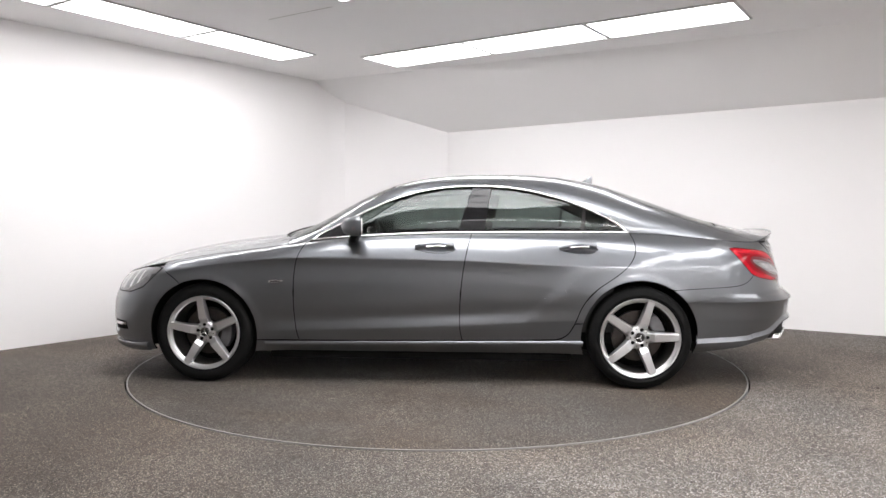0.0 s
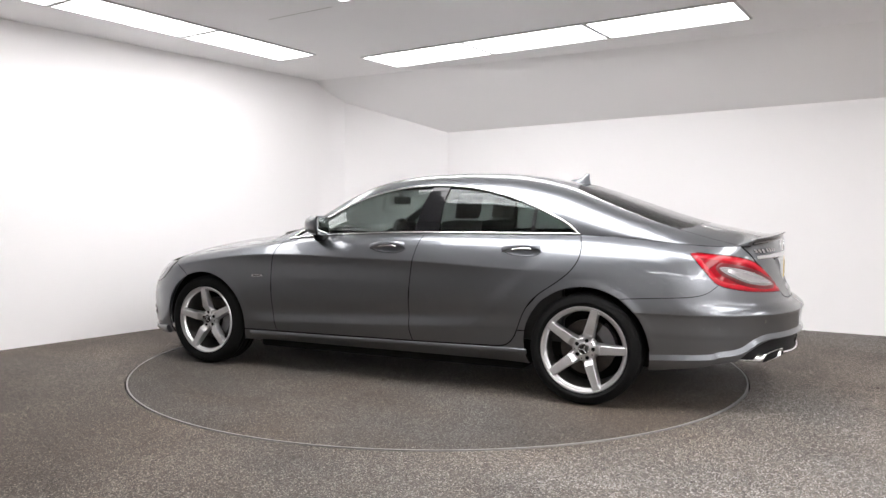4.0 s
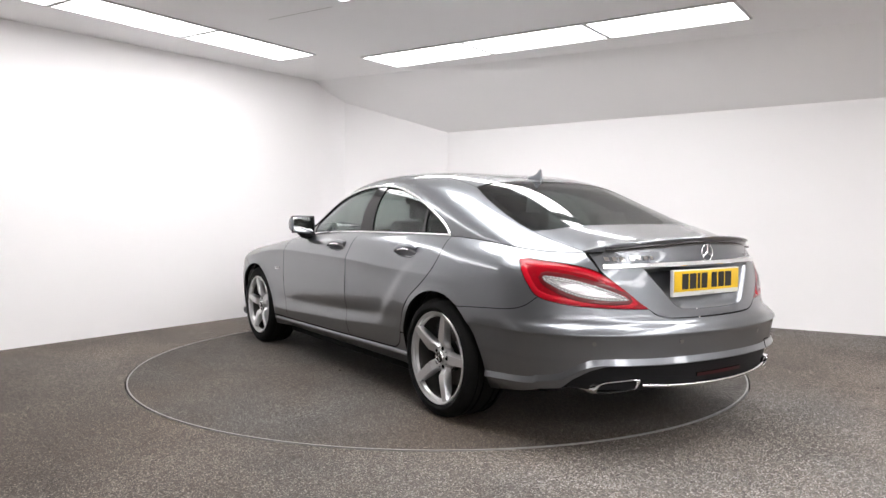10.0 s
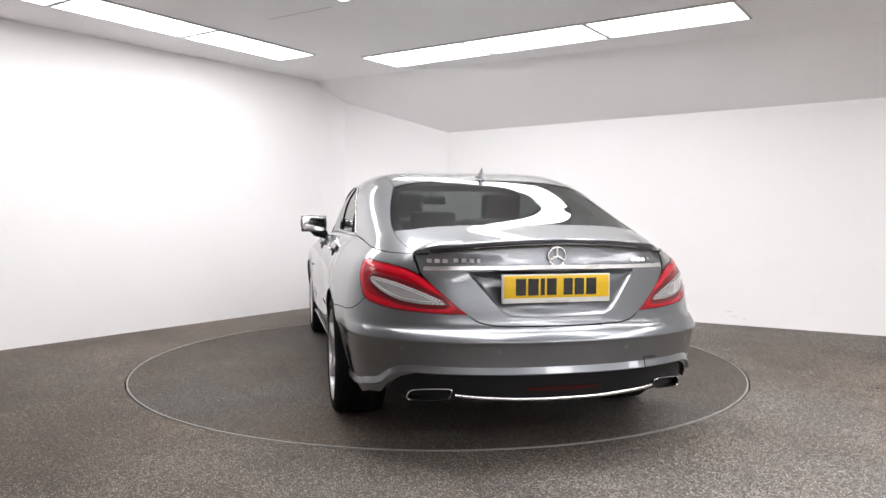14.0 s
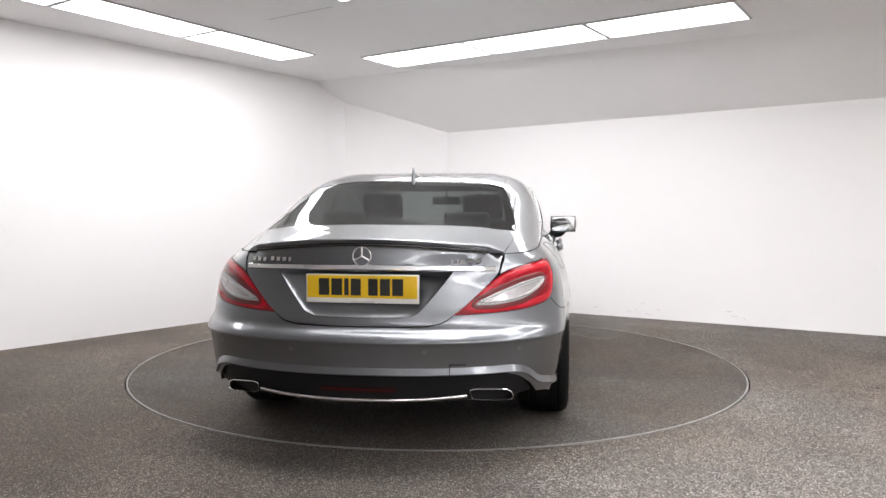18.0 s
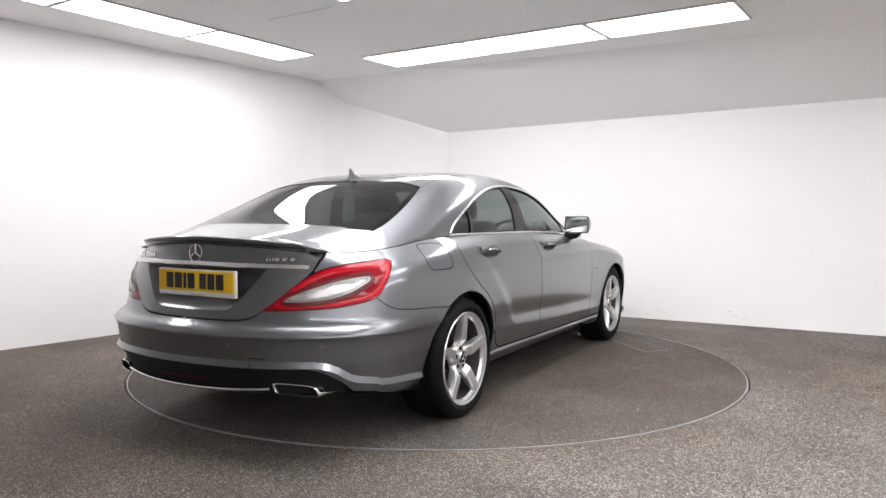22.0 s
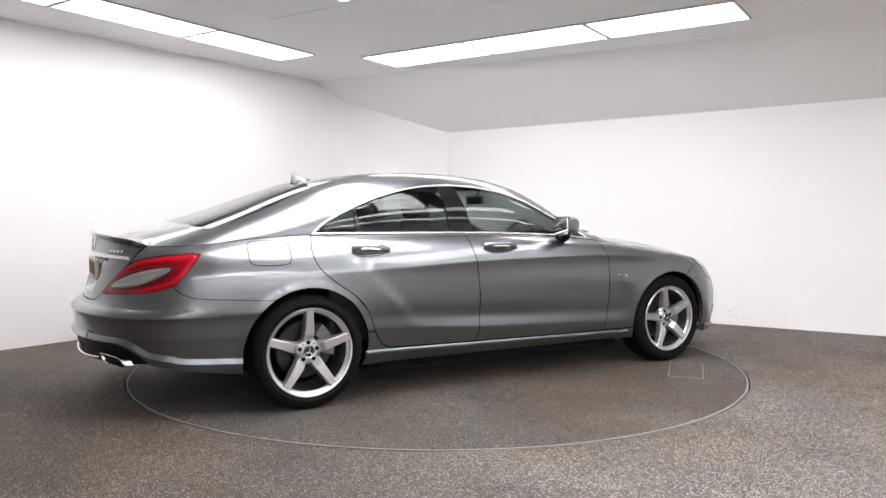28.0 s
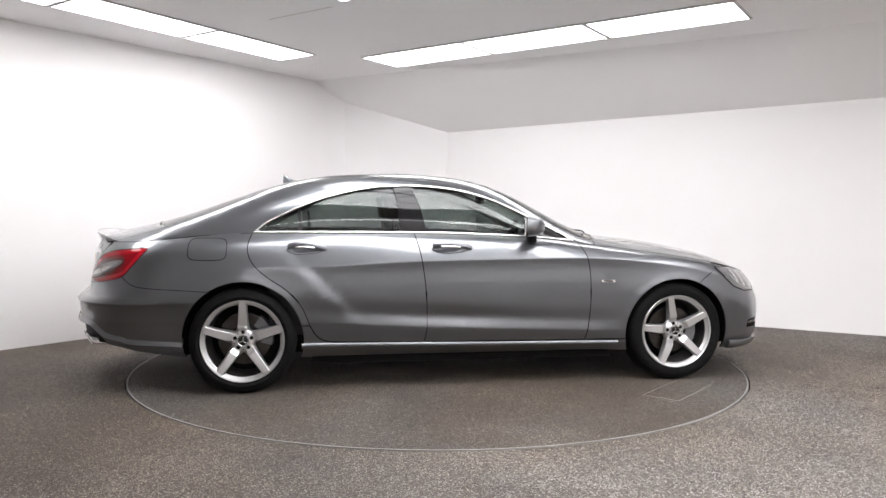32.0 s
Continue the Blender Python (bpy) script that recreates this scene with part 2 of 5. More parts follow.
def curve(*pts):
    """A smooth function through (x, value) pairs, flat beyond the ends."""
    xs = np.array([p[0] for p in pts], float)
    ys = np.array([p[1] for p in pts], float)
    o = np.argsort(xs)
    xs, ys = xs[o], ys[o]
    h = np.diff(xs)
    dl = np.diff(ys) / h
    m = np.zeros(len(xs))
    m[0], m[-1] = dl[0], dl[-1]
    for i in range(1, len(xs) - 1):
        if dl[i - 1] * dl[i] > 0:
            w1, w2 = 2 * h[i] + h[i - 1], h[i] + 2 * h[i - 1]
            m[i] = (w1 + w2) / (w1 / dl[i - 1] + w2 / dl[i])

    def f(x):
        x = np.clip(np.asarray(x, float), xs[0], xs[-1])
        i = np.clip(np.searchsorted(xs, x) - 1, 0, len(xs) - 2)
        t = (x - xs[i]) / h[i]
        return (ys[i] * (1 + 2 * t) * (1 - t) ** 2 + h[i] * m[i] * t * (1 - t) ** 2
                + ys[i + 1] * t * t * (3 - 2 * t) + h[i] * m[i + 1] * t * t * (t - 1))
    return f


def smoothed(f, x0, x1, sigma):
    """A curve with its small kinks rounded off, tabled finely between two ends."""
    step = 0.002
    xs = np.arange(x0, x1 + step, step)
    ys = f(xs)
    n = int(4 * sigma / step)
    k = np.exp(-0.5 * (np.arange(-n, n + 1) * step / sigma) ** 2)
    pad = np.concatenate([2 * ys[0] - ys[n:0:-1], ys, 2 * ys[-1] - ys[-2:-n - 2:-1]])
    tab = np.convolve(pad, k / k.sum(), "valid")
    slope = np.gradient(tab, step)

    def g(x):
        x = np.clip(np.asarray(x, float), xs[0], xs[-1])
        i = np.clip(((x - xs[0]) / step).astype(int), 0, len(xs) - 2)
        t = (x - xs[i]) / step
        return (tab[i] * (1 + 2 * t) * (1 - t) ** 2 + step * slope[i] * t * (1 - t) ** 2
                + tab[i + 1] * t * t * (3 - 2 * t) + step * slope[i + 1] * t * t * (t - 1))
    return g


# ---- the car's body surface ----
# Lower body: horizontal outlines stacked in height. Upper body: cross-sections from the belt to the centre line.
Z0 = 0.20
LR, NR = 0.62, 2.2   # rear corner length and roundness
LF, NF = 0.56, 2.2   # front corner
rear_x = curve((0.20, -1.13), (0.32, -1.155), (0.42, -1.168), (0.476, -1.170), (0.52, -1.174), (0.555, -1.179), (0.568, -1.184), (0.583, -1.174), (0.605, -1.148), (0.628, -1.112), (0.655, -1.103), (0.70, -1.095), (0.80, -1.075), (0.90, -1.055), (0.96, -1.045), (1.1, -1.04))
front_x = curve((0.20, 3.68), (0.28, 3.755), (0.40, 3.76), (0.52, 3.75), (0.58, 3.728), (0.64, 3.695), (0.70, 3.655), (0.78, 3.61), (0.9, 3.56))
belt_z = curve((-1.045, 0.982), (-0.99, 0.963), (-0.90, 0.949), (-0.75, 0.945), (-0.55, 0.958), (-0.25, 0.988), (0.06, 1.004), (1.1, 1.0), (2.0, 0.962), (2.27, 0.928), (2.54, 0.892), (2.97, 0.832), (3.2, 0.79), (3.45, 0.735), (3.75, 0.67))
belt_in = curve((-1.05, 0.135), (-0.5, 0.145), (0.0, 0.145), (0.5, 0.14), (2.0, 0.135), (2.4, 0.12), (3.0, 0.10), (3.4, 0.09), (3.8, 0.08))
width = curve((-0.6, 0.916), (-0.3, 0.926), (0.0, 0.934), (0.3, 0.932), (0.6, 0.930), (1.1, 0.930), (2.0, 0.928), (2.5, 0.924), (2.87, 0.922), (3.1, 0.925), (3.4, 0.90))
side_in = curve((0.0, 0.050), (0.10, 0.028), (0.22, 0.020), (0.40, 0.013), (0.62, 0.004), (0.80, 0.0), (1.0, 0.0))
shoulder_in = curve((0.0, 0.0), (0.25, 0.016), (0.50, 0.034), (0.70, 0.052), (0.85, 0.078), (0.93, 0.102), (1.0, 0.14))
crease_z = curve((-0.5, 0.79), (0.0, 0.79), (0.4, 0.793), (1.1, 0.822), (2.2, 0.838), (2.6, 0.815), (2.9, 0.775), (3.3, 0.70), (3.7, 0.60))
crease_a = curve((-0.1, 0.0), (0.35, 0.15), (0.9, 1.0), (2.4, 1.0), (2.75, 0.5), (3.0, 0.0))
low_z = curve((0.4, 0.442), (1.15, 0.398), (2.3, 0.35))
low_a = curve((0.35, 0.6), (0.6, 1.0), (2.3, 1.0), (2.45, 0.4), (2.6, 0.0))
roof_z = curve((3.78, 0.62), (3.70, 0.68), (3.62, 0.725), (3.52, 0.768), (3.27, 0.85), (3.0, 0.908), (2.78, 0.942), (2.56, 0.967), (2.43, 0.985), (2.25, 1.05), (2.03, 1.16), (1.856, 1.25), (1.66, 1.328), (1.42, 1.382), (1.17, 1.405), (0.91, 1.410), (0.66, 1.403), (0.41, 1.378), (0.154, 1.328), (-0.014, 1.274), (-0.223, 1.199), (-0.43, 1.127), (-0.6, 1.077), (-0.84, 1.026), (-0.98, 0.996), (-1.045, 0.984))
sec_k = curve((-1.05, 2.4), (-0.8, 4.0), (-0.45, 7.4), (-0.25, 7.6), (-0.05, 7.0), (0.3, 6.2), (0.7, 6.2), (1.4, 6.0), (1.9, 4.7), (2.2, 3.4), (2.45, 2.8), (3.8, 2.6))
sec_m = curve((-1.05, 1.0), (-0.5, 1.05), (-0.25, 1.35), (0.0, 1.7), (0.3, 2.0), (0.7, 2.0), (1.5, 1.9), (2.0, 1.4), (2.45, 1.0), (3.8, 1.0))

camber = curve((-1.05, 0.10), (-0.8, 0.20), (-0.45, 0.28), (-0.25, 0.26), (-0.05, 0.20), (0.20, 0.07), (0.5, 0.0))


roof_z = smoothed(roof_z, -1.045, 3.78, 0.05)
belt_z = smoothed(belt_z, -1.045, 3.75, 0.06)
sec_k = smoothed(sec_k, -1.05, 3.8, 0.08)
sec_m = smoothed(sec_m, -1.05, 3.8, 0.08)
camber = smoothed(camber, -1.05, 0.5, 0.06)
width = smoothed(width, -0.6, 3.4, 0.10)
belt_in = smoothed(belt_in, -1.05, 3.8, 0.10)
crease_z = smoothed(crease_z, -0.5, 3.7, 0.08)

side_in = smoothed(side_in, 0.0, 1.0, 0.05)
shoulder_in = smoothed(shoulder_in, 0.0, 1.0, 0.05)

rear_in = curve((0.0, 0.052), (0.08, 0.020), (0.20, 0.008), (0.32, 0.001), (0.44, 0.0), (0.56, 0.003), (0.68, 0.010), (0.80, 0.024), (0.90, 0.049), (0.96, 0.084), (1.0, 0.135))
rear_in = smoothed(rear_in, 0.0, 1.0, 0.05)


def half_width(x, z):
    """Half the body's width on the straight of its side."""
    x = np.maximum(x, -0.6)
    s = np.clip((z - Z0) / (belt_z(x) - Z0), 0, 1)
    zc = crease_z(x)
    r = np.clip((z - zc) / (belt_z(x) - zc), 0, 1)
    s_in = side_in(np.clip((z - Z0) / (zc - Z0), 0, 1)) + shoulder_in(r) * (belt_in(x) / 0.14)
    r_in = rear_in(s)
    r_in = np.where(s > 0.80, 0.024 + (r_in - 0.024) * (belt_in(x) - 0.024) / 0.111, r_in)
    k = np.clip((0.75 - x) / 1.05, 0, 1)
    k = k * k * (3 - 2 * k)
    w = width(x) - s_in * (1 - k) - r_in * k
    # waist crease
    dz = crease_z(x) - z
    w = w - 0.011 * crease_a(x) * (1 - np.exp(-np.maximum(dz, 0) / 0.05)) * np.exp(-np.maximum(dz, 0) / 0.30)
    # wheel arch swell
    w = w + 0.008 * np.exp(-(x / 0.36) ** 2 - ((z - 0.60) / 0.20) ** 2) + 0.012 * np.exp(-((x - 2.874) / 0.36) ** 2 - ((z - 0.58) / 0.18) ** 2)
    # flared lip round the wheel openings
    for cx, r0, zc in ((0.0, 0.372, 0.331), (2.874, 0.360, 0.331)):
        r = np.hypot(x - cx, z - zc)
        w = w + 0.006 * np.exp(-((r - r0) / 0.030) ** 2) * np.clip((z - 0.30) / 0.12, 0, 1)
    # haunch over the rear wheel, edged by a ridge that sweeps down the rear door
    dh = np.clip(((0.30 - x) * 0.69 + (0.85 - z) * 0.72 + 0.045) / 0.09, 0, 1)
    w = w + 0.011 * dh * dh * (3 - 2 * dh) * np.clip((x + 0.45) / 0.45, 0, 1) * np.clip((0.92 - z) / 0.16, 0, 1) * np.clip((z - 0.40) / 0.14, 0, 1) * np.clip((1.0 - x) / 0.4, 0, 1)
    # bumper crease
    db = 0.566 - z
    w = w - np.clip((-0.14 - x) / 0.10, 0, 1) * (0.005 * (1 - np.exp(-np.maximum(db, 0) / 0.008)) + 0.15 * np.clip(db, 0, 0.13))
    # hollow over the lower crease and turn-under below it
    dl = low_z(x) - z
    w = w - (0.008 + 0.008 * np.exp(-((x - 1.3) / 0.42) ** 2)) * low_a(x) * np.exp(-((dl + 0.075) / 0.055) ** 2) - low_a(x) * (0.20 * np.clip(dl, 0, 0.2) + 0.55 * np.clip(0.260 - z, 0, 0.1))
    return w


def skirt(u, z):
    """Lower body: u runs from the rear's middle (-1.178) round the corner (0) along the side to the nose."""
    u, z = np.asarray(u, float), np.asarray(z, float)
    xr, xf = rear_x(z), front_x(z)
    span = xf - LF - xr - LR
    a = np.clip((u / 0.75) + math.pi / 2, 0, math.pi / 2)
    b = np.clip((u - span) / 0.75, 0, math.pi / 2)
    x = np.where(u < 0, xr + LR - LR * np.cos(a) ** (2 / NR), np.where(u > span, xf - LF + LF * np.sin(b) ** (2 / NF), xr + LR + u))
    y = half_width(x, z) * np.where(u < 0, np.sin(a) ** (2 / NR), np.where(u > span, np.cos(b) ** (2 / NF), 1.0))
    return np.stack([x, y, z + 0 * u], -1)


def u_of_x(x, z):
    xr, xf = rear_x(z), front_x(z)
    if x < xr + LR:
        c = min(1.0, max(0.0, (xr + LR - x) / LR)) ** (NR / 2)
        return float((math.acos(c) - math.pi / 2) * 0.75)
    if x > xf - LF:
        s = min(1.0, (x - xf + LF) / LF) ** (NF / 2)
        return float(xf - LF - xr - LR + 0.75 * math.asin(s))
    return float(x - xr - LR)


def u_of_y(y, z):
    w = float(half_width(-0.6, z))
    return (math.asin(min(1.0, y / w) ** (NR / 2)) - math.pi / 2) * 0.75


def belt_y(x):
    w = width(np.maximum(x, -0.6)) - belt_in(x)
    t = np.clip((x + 1.045) / LR, 0, 1)
    tf = np.clip((front_x(belt_z(x)) - x) / LF, 0, 1)
    return w * np.maximum(1 - (1 - t) ** NR, 1e-9) ** (1 / NR) * np.maximum(1 - (1 - tf) ** NF, 1e-9) ** (1 / NF)


def upper_z(x, y):
    zb, zc = belt_z(x), roof_z(x)
    q = np.clip(np.abs(y) / belt_y(x), 0, 1)
    return zb + np.maximum(zc - zb, 0.002) * (1 - q ** sec_k(x)) ** (1 / sec_m(x)) * (1 - camber(x) * q * q)


def upper_y(x, z):
    zb, zc = belt_z(x), roof_z(x)
    q = np.clip((z - zb) / np.maximum(zc - zb, 0.002), 0, 1)
    return belt_y(x) * (1 - q ** sec_m(x)) ** (1 / sec_k(x))


def s_of(x, y, z):
    return (z - belt_z(x)) + (belt_y(x) - y)


PHI = np.concatenate([np.linspace(0, 1.2, 60), np.pi / 2 - (np.linspace(1, 0, 140) ** 4) * (np.pi / 2 - 1.201)])


def upper(x, s):
    """Upper body by length and the way up and in from the belt."""
    x, s = np.atleast_1d(np.asarray(x, float)), np.atleast_1d(np.asarray(s, float))
    out = np.zeros((len(x), 3))
    zb, zc, yb, k, m, cam_x = belt_z(x), roof_z(x), belt_y(x), sec_k(x), sec_m(x), camber(x)
    for i in range(len(x)):
        yy = yb[i] * np.maximum(np.cos(PHI), 0) ** (2 / k[i])
        zz = zb[i] + max(zc[i] - zb[i], 0.002) * np.sin(PHI) ** (2 / m[i]) * (1 - cam_x[i] * (yy / yb[i]) ** 2)
        ss = (zz - zb[i]) + (yb[i] - yy)
        ph = np.interp(s[i], ss, PHI)
        q2 = max(math.cos(ph), 0) ** (4 / k[i])
        out[i] = x[i], yb[i] * q2 ** 0.5, zb[i] + max(zc[i] - zb[i], 0.002) * math.sin(ph) ** (2 / m[i]) * (1 - cam_x[i] * q2)
    return out


def top_sheet(x, y):
    return np.stack([x, y, upper_z(x, y)], -1)


def rear_wall(y, z):
    """The rear end seen square on: its length by side and height."""
    w = half_width(np.full_like(z, -0.6), z)
    q = np.clip(np.abs(y) / w, 0, 1)
    return np.stack([rear_x(z) + LR - LR * (1 - q ** NR) ** (1 / NR), y, z], -1)


# ---- panels: outlines in a surface's own plan, filled, curved and given thickness ----
def resample(poly, step):
    out = []
    n = len(poly)
    for i in range(n):
        a, b = np.array(poly[i], float), np.array(poly[(i + 1) % n], float)
        k = max(1, int(np.ceil(np.linalg.norm(b - a) / step)))
        out += [a + (b - a) * j / k for j in range(k)]
    return np.array(out)


def inside(pts, poly):
    x, y = pts[:, 0], pts[:, 1]
    r = np.zeros(len(pts), bool)
    for (x0, y0), (x1, y1) in zip(poly, np.roll(poly, -1, 0)):
        c = ((y0 > y) != (y1 > y))
        with np.errstate(divide="ignore", invalid="ignore"):
            r ^= c & (x < (x1 - x0) * (y - y0) / (y1 - y0) + x0)
    return r


def area(poly):
    x, y = poly[:, 0], poly[:, 1]
    return 0.5 * np.sum(x * np.roll(y, -1) - np.roll(x, -1) * y)


def shrink(poly, g):
    if area(poly) < 0:
        poly = poly[::-1]
    t = np.roll(poly, -1, 0) - np.roll(poly, 1, 0)
    t /= np.maximum(np.linalg.norm(t, axis=1, keepdims=True), 1e-9)
    return poly + np.stack([-t[:, 1], t[:, 0]], 1) * g


def inset(poly, g, step=0.016):
    """An outline set in (or out, g below 0) by g, its knots at sharp corners cut away."""
    b = resample(poly, step * 0.5)
    q = shrink(b, g)
    d = np.min(np.linalg.norm(q[:, None, :] - b[None, :, :], axis=2), axis=1)
    q = q[d > abs(g) * 0.93]
    keep = [0]
    for i in range(1, len(q)):
        if np.linalg.norm(q[i] - q[keep[-1]]) > step * 0.8:
            keep.append(i)
    return q[keep]


def arc(cx, cz, r, a0, a1, n=14):
    return [(cx + r * math.cos(radians(a0 + (a1 - a0) * i / n)), cz + r * math.sin(radians(a0 + (a1 - a0) * i / n))) for i in range(n + 1)]


def spline2(pts, n=6):
    """A smooth open line through plan points."""
    p = np.array([(2 * np.array(pts[0]) - np.array(pts[1]))] + [np.array(q) for q in pts] + [2 * np.array(pts[-1]) - np.array(pts[-2])], float)
    out = []
    for i in range(1, len(p) - 2):
        for t in np.linspace(0, 1, n, endpoint=False):
            a, b, c, d = p[i - 1:i + 3]
            out.append(tuple(0.5 * (2 * b + (c - a) * t + (2 * a - 5 * b + 4 * c - d) * t * t + (3 * b - a - 3 * c + d) * t ** 3)))
    return out + [tuple(pts[-1])]


def panel(poly, surf, step=0.03, gap=0.0028, thick=0.014, lift=0.0, side=1, hole=None, lines=()):
    """A sheet cut to an outline on a surface, with its edges turned in. side -1: the other side of the car."""
    b = shrink(resample(poly, step), gap)
    lo, hi = b.min(0), b.max(0)
    gx, gy = np.meshgrid(np.arange(lo[0], hi[0], step), np.arange(lo[1], hi[1], step * 0.8))
    g = np.stack([gx.ravel() + (np.round(gy.ravel() / step / 0.8) % 2) * step / 2, gy.ravel()], 1)
    g = g[inside(g, shrink(b, step * 0.45))] if len(g) else g
    edges = [(i, (i + 1) % len(b)) for i in range(len(b))]
    loops = [(0, len(b))]
    fold = []
    fold_edges = []
    safe = shrink(b, 0.006)
    hole_safe = shrink(resample(hole, step), -0.012) if hole is not None else None
    for ln in lines:
        ln = np.array(ln, float)
        ok = inside(ln, safe)
        if hole is not None:
            ok &= ~inside(ln, hole_safe)
        for i in range(len(ln)):
            if ok[i]:
                if i and ok[i - 1]:
                    fold_edges.append((len(fold) - 1, len(fold)))
                fold.append(ln[i])
        if len(g):
            near = np.interp(g[:, 0], ln[np.argsort(ln[:, 0])][:, 0], ln[np.argsort(ln[:, 0])][:, 1], left=9, right=9)
            g = g[np.abs(g[:, 1] - near) > 0.009]
    g = np.concatenate([g.reshape(-1, 2), np.array(fold).reshape(-1, 2)])
    shift_n = len(g) - len(fold)
    verts = [Vector(p) for p in b] + [Vector(p) for p in g]
    if hole is None:
        edges += [(len(b) + shift_n + i, len(b) + shift_n + j) for i, j in fold_edges]
    if hole is not None:
        hb = shrink(resample(hole, step), -gap)
        keep = ~inside(g, shrink(hb, -step * 0.4))
        keep[shift_n:] = True
        verts = [Vector(p) for p in b] + [Vector(p) for p in hb] + [Vector(p) for p in g[keep]]
        edges += [(len(b) + i, len(b) + (i + 1) % len(hb)) for i in range(len(hb))]
        loops.append((len(b), len(hb)))
        back_n = len(verts) - len(fold)
        edges += [(back_n + i, back_n + j) for i, j in fold_edges]
    vs, es, fs, ov, oe, of = geometry.delaunay_2d_cdt(verts, edges, [], 1 if hole is None else 0, 1e-6)
    q = np.array([(v.x, v.y) for v in vs])
    if hole is not None:
        cen = np.array([q[list(f)].mean(0) for f in fs])
        ok = inside(cen, b) & ~inside(cen, hb)
        fs = [f for f, o in zip(fs, ok) if o]
    e = 1e-3
    p = surf(q[:, 0], q[:, 1])
    du = surf(q[:, 0] + e, q[:, 1]) - surf(q[:, 0] - e, q[:, 1])
    dv = surf(q[:, 0], q[:, 1] + e) - surf(q[:, 0], q[:, 1] - e)
    nor = np.cross(du, dv)
    nor /= np.maximum(np.linalg.norm(nor, axis=1, keepdims=True), 1e-12)
    if np.sum(nor * (p - np.array([1.2, 0, 0.5]))) < 0:
        nor = -nor
    p = p + nor * lift
    back = p - nor * thick
    n = len(p)
    allv = np.concatenate([p, back])
    faces = []
    for f in fs:
        a, b2, c = (p[f[0]], p[f[1]], p[f[2]])
        good = np.dot(np.cross(b2 - a, c - a), nor[f[0]]) > 0
        faces.append(tuple(f) if good else tuple(reversed(f)))
    # edges used once are the rim
    count = {}
    for f in faces:
        for i in range(len(f)):
            k = (f[i], f[(i + 1) % len(f)])
            count[k] = count.get(k, 0) + 1
    rim = [k for k in count if (k[1], k[0]) not in count]
    base = len(allv)
    extra, idx = [], {}
    for i in sorted({v for k in rim for v in k}):
        idx[i] = base + len(extra)
        extra += [p[i], back[i]]
    if thick > 0 and extra:
        allv = np.concatenate([allv, np.array(extra)])
        rimf = [(idx[k[1]], idx[k[0]], idx[k[0]] + 1, idx[k[1]] + 1) for k in rim]
        backf = [tuple(i + n for i in reversed(f)) for f in faces]
    else:
        allv, rimf, backf = p, [], []
    if side < 0:
        allv = allv * np.array([1, -1, 1])
        faces = [tuple(reversed(f)) for f in faces]
        rimf = [tuple(reversed(f)) for f in rimf]
        backf = [tuple(reversed(f)) for f in backf]
        nor = nor * np.array([1, -1, 1])
    allv = allv - np.array([CX, CY, 0])
    me = bpy.data.meshes.new("panel")
    me.from_pydata([tuple(v) for v in allv], [], faces + rimf + backf)
    me.shade_smooth()
    # rim faces are coloured black to put shade into the panel gaps
    for f in me.polygons[len(faces):len(faces) + len(rimf)]:
        f.material_index = 1
    cn = np.zeros((len(allv), 3))
    cn[:len(nor)] = nor
    if thick > 0:
        cn[n:2 * n] = -nor
        for i, j in idx.items():
            cn[j] = nor[i]
            cn[j + 1] = nor[i]
    me.normals_split_custom_set_from_vertices([tuple(v) for v in cn])
    return me


def side_path(pts):
    """Points on the lower body from length and height."""
    return [(u_of_x(x, z), z) for x, z in pts]


def side_poly(pts):
    """Outline on the lower body from length and height, cut fine so that it stays true."""
    out = []
    for a, b in zip(pts, pts[1:]):
        k = max(1, int(math.ceil(math.hypot(b[0] - a[0], b[1] - a[1]) / 0.014)))
        out += [(a[0] + (b[0] - a[0]) * i / k, a[1] + (b[1] - a[1]) * i / k) for i in range(k)]
    return side_path(out + [pts[-1]])


def upper_poly_side(pts):
    """Outline on the upper body from length and height."""
    return [(x, float(s_of(x, upper_y(x, z), z))) for x, z in pts]


def upper_s_from_y(x, y):
    return float(s_of(x, y, float(upper_z(x, y))))


def upper_poly_top(pts):
    """Outline on the upper body from length and distance from the middle."""
    return [(x, upper_s_from_y(x, y)) for x, y in pts]


def shift(bm, side=1):
    """From the car's plan to the turntable's."""
    for v in bm.verts:
        v.co.y *= side
        v.co.x -= CX
        v.co.y -= CY
    if side < 0:
        bmesh.ops.reverse_faces(bm, faces=bm.faces)
    return bm


def surf_path(surf, pts, side=1, lift=0.0):
    """Places and normals on a surface along plan points."""
    q = np.array(pts, float)
    e = 1e-3
    p = surf(q[:, 0], q[:, 1])
    n = np.cross(surf(q[:, 0] + e, q[:, 1]) - surf(q[:, 0] - e, q[:, 1]), surf(q[:, 0], q[:, 1] + e) - surf(q[:, 0], q[:, 1] - e))
    n /= np.maximum(np.linalg.norm(n, axis=1, keepdims=True), 1e-12)
    out = np.sign(np.sum(n * (p - np.array([1.2, 0, 0.6])), axis=1, keepdims=True))
    n = n * out
    p = p + n * lift
    m = np.array([1, side, 1])
    return p * m - np.array([CX, CY, 0]), n * m


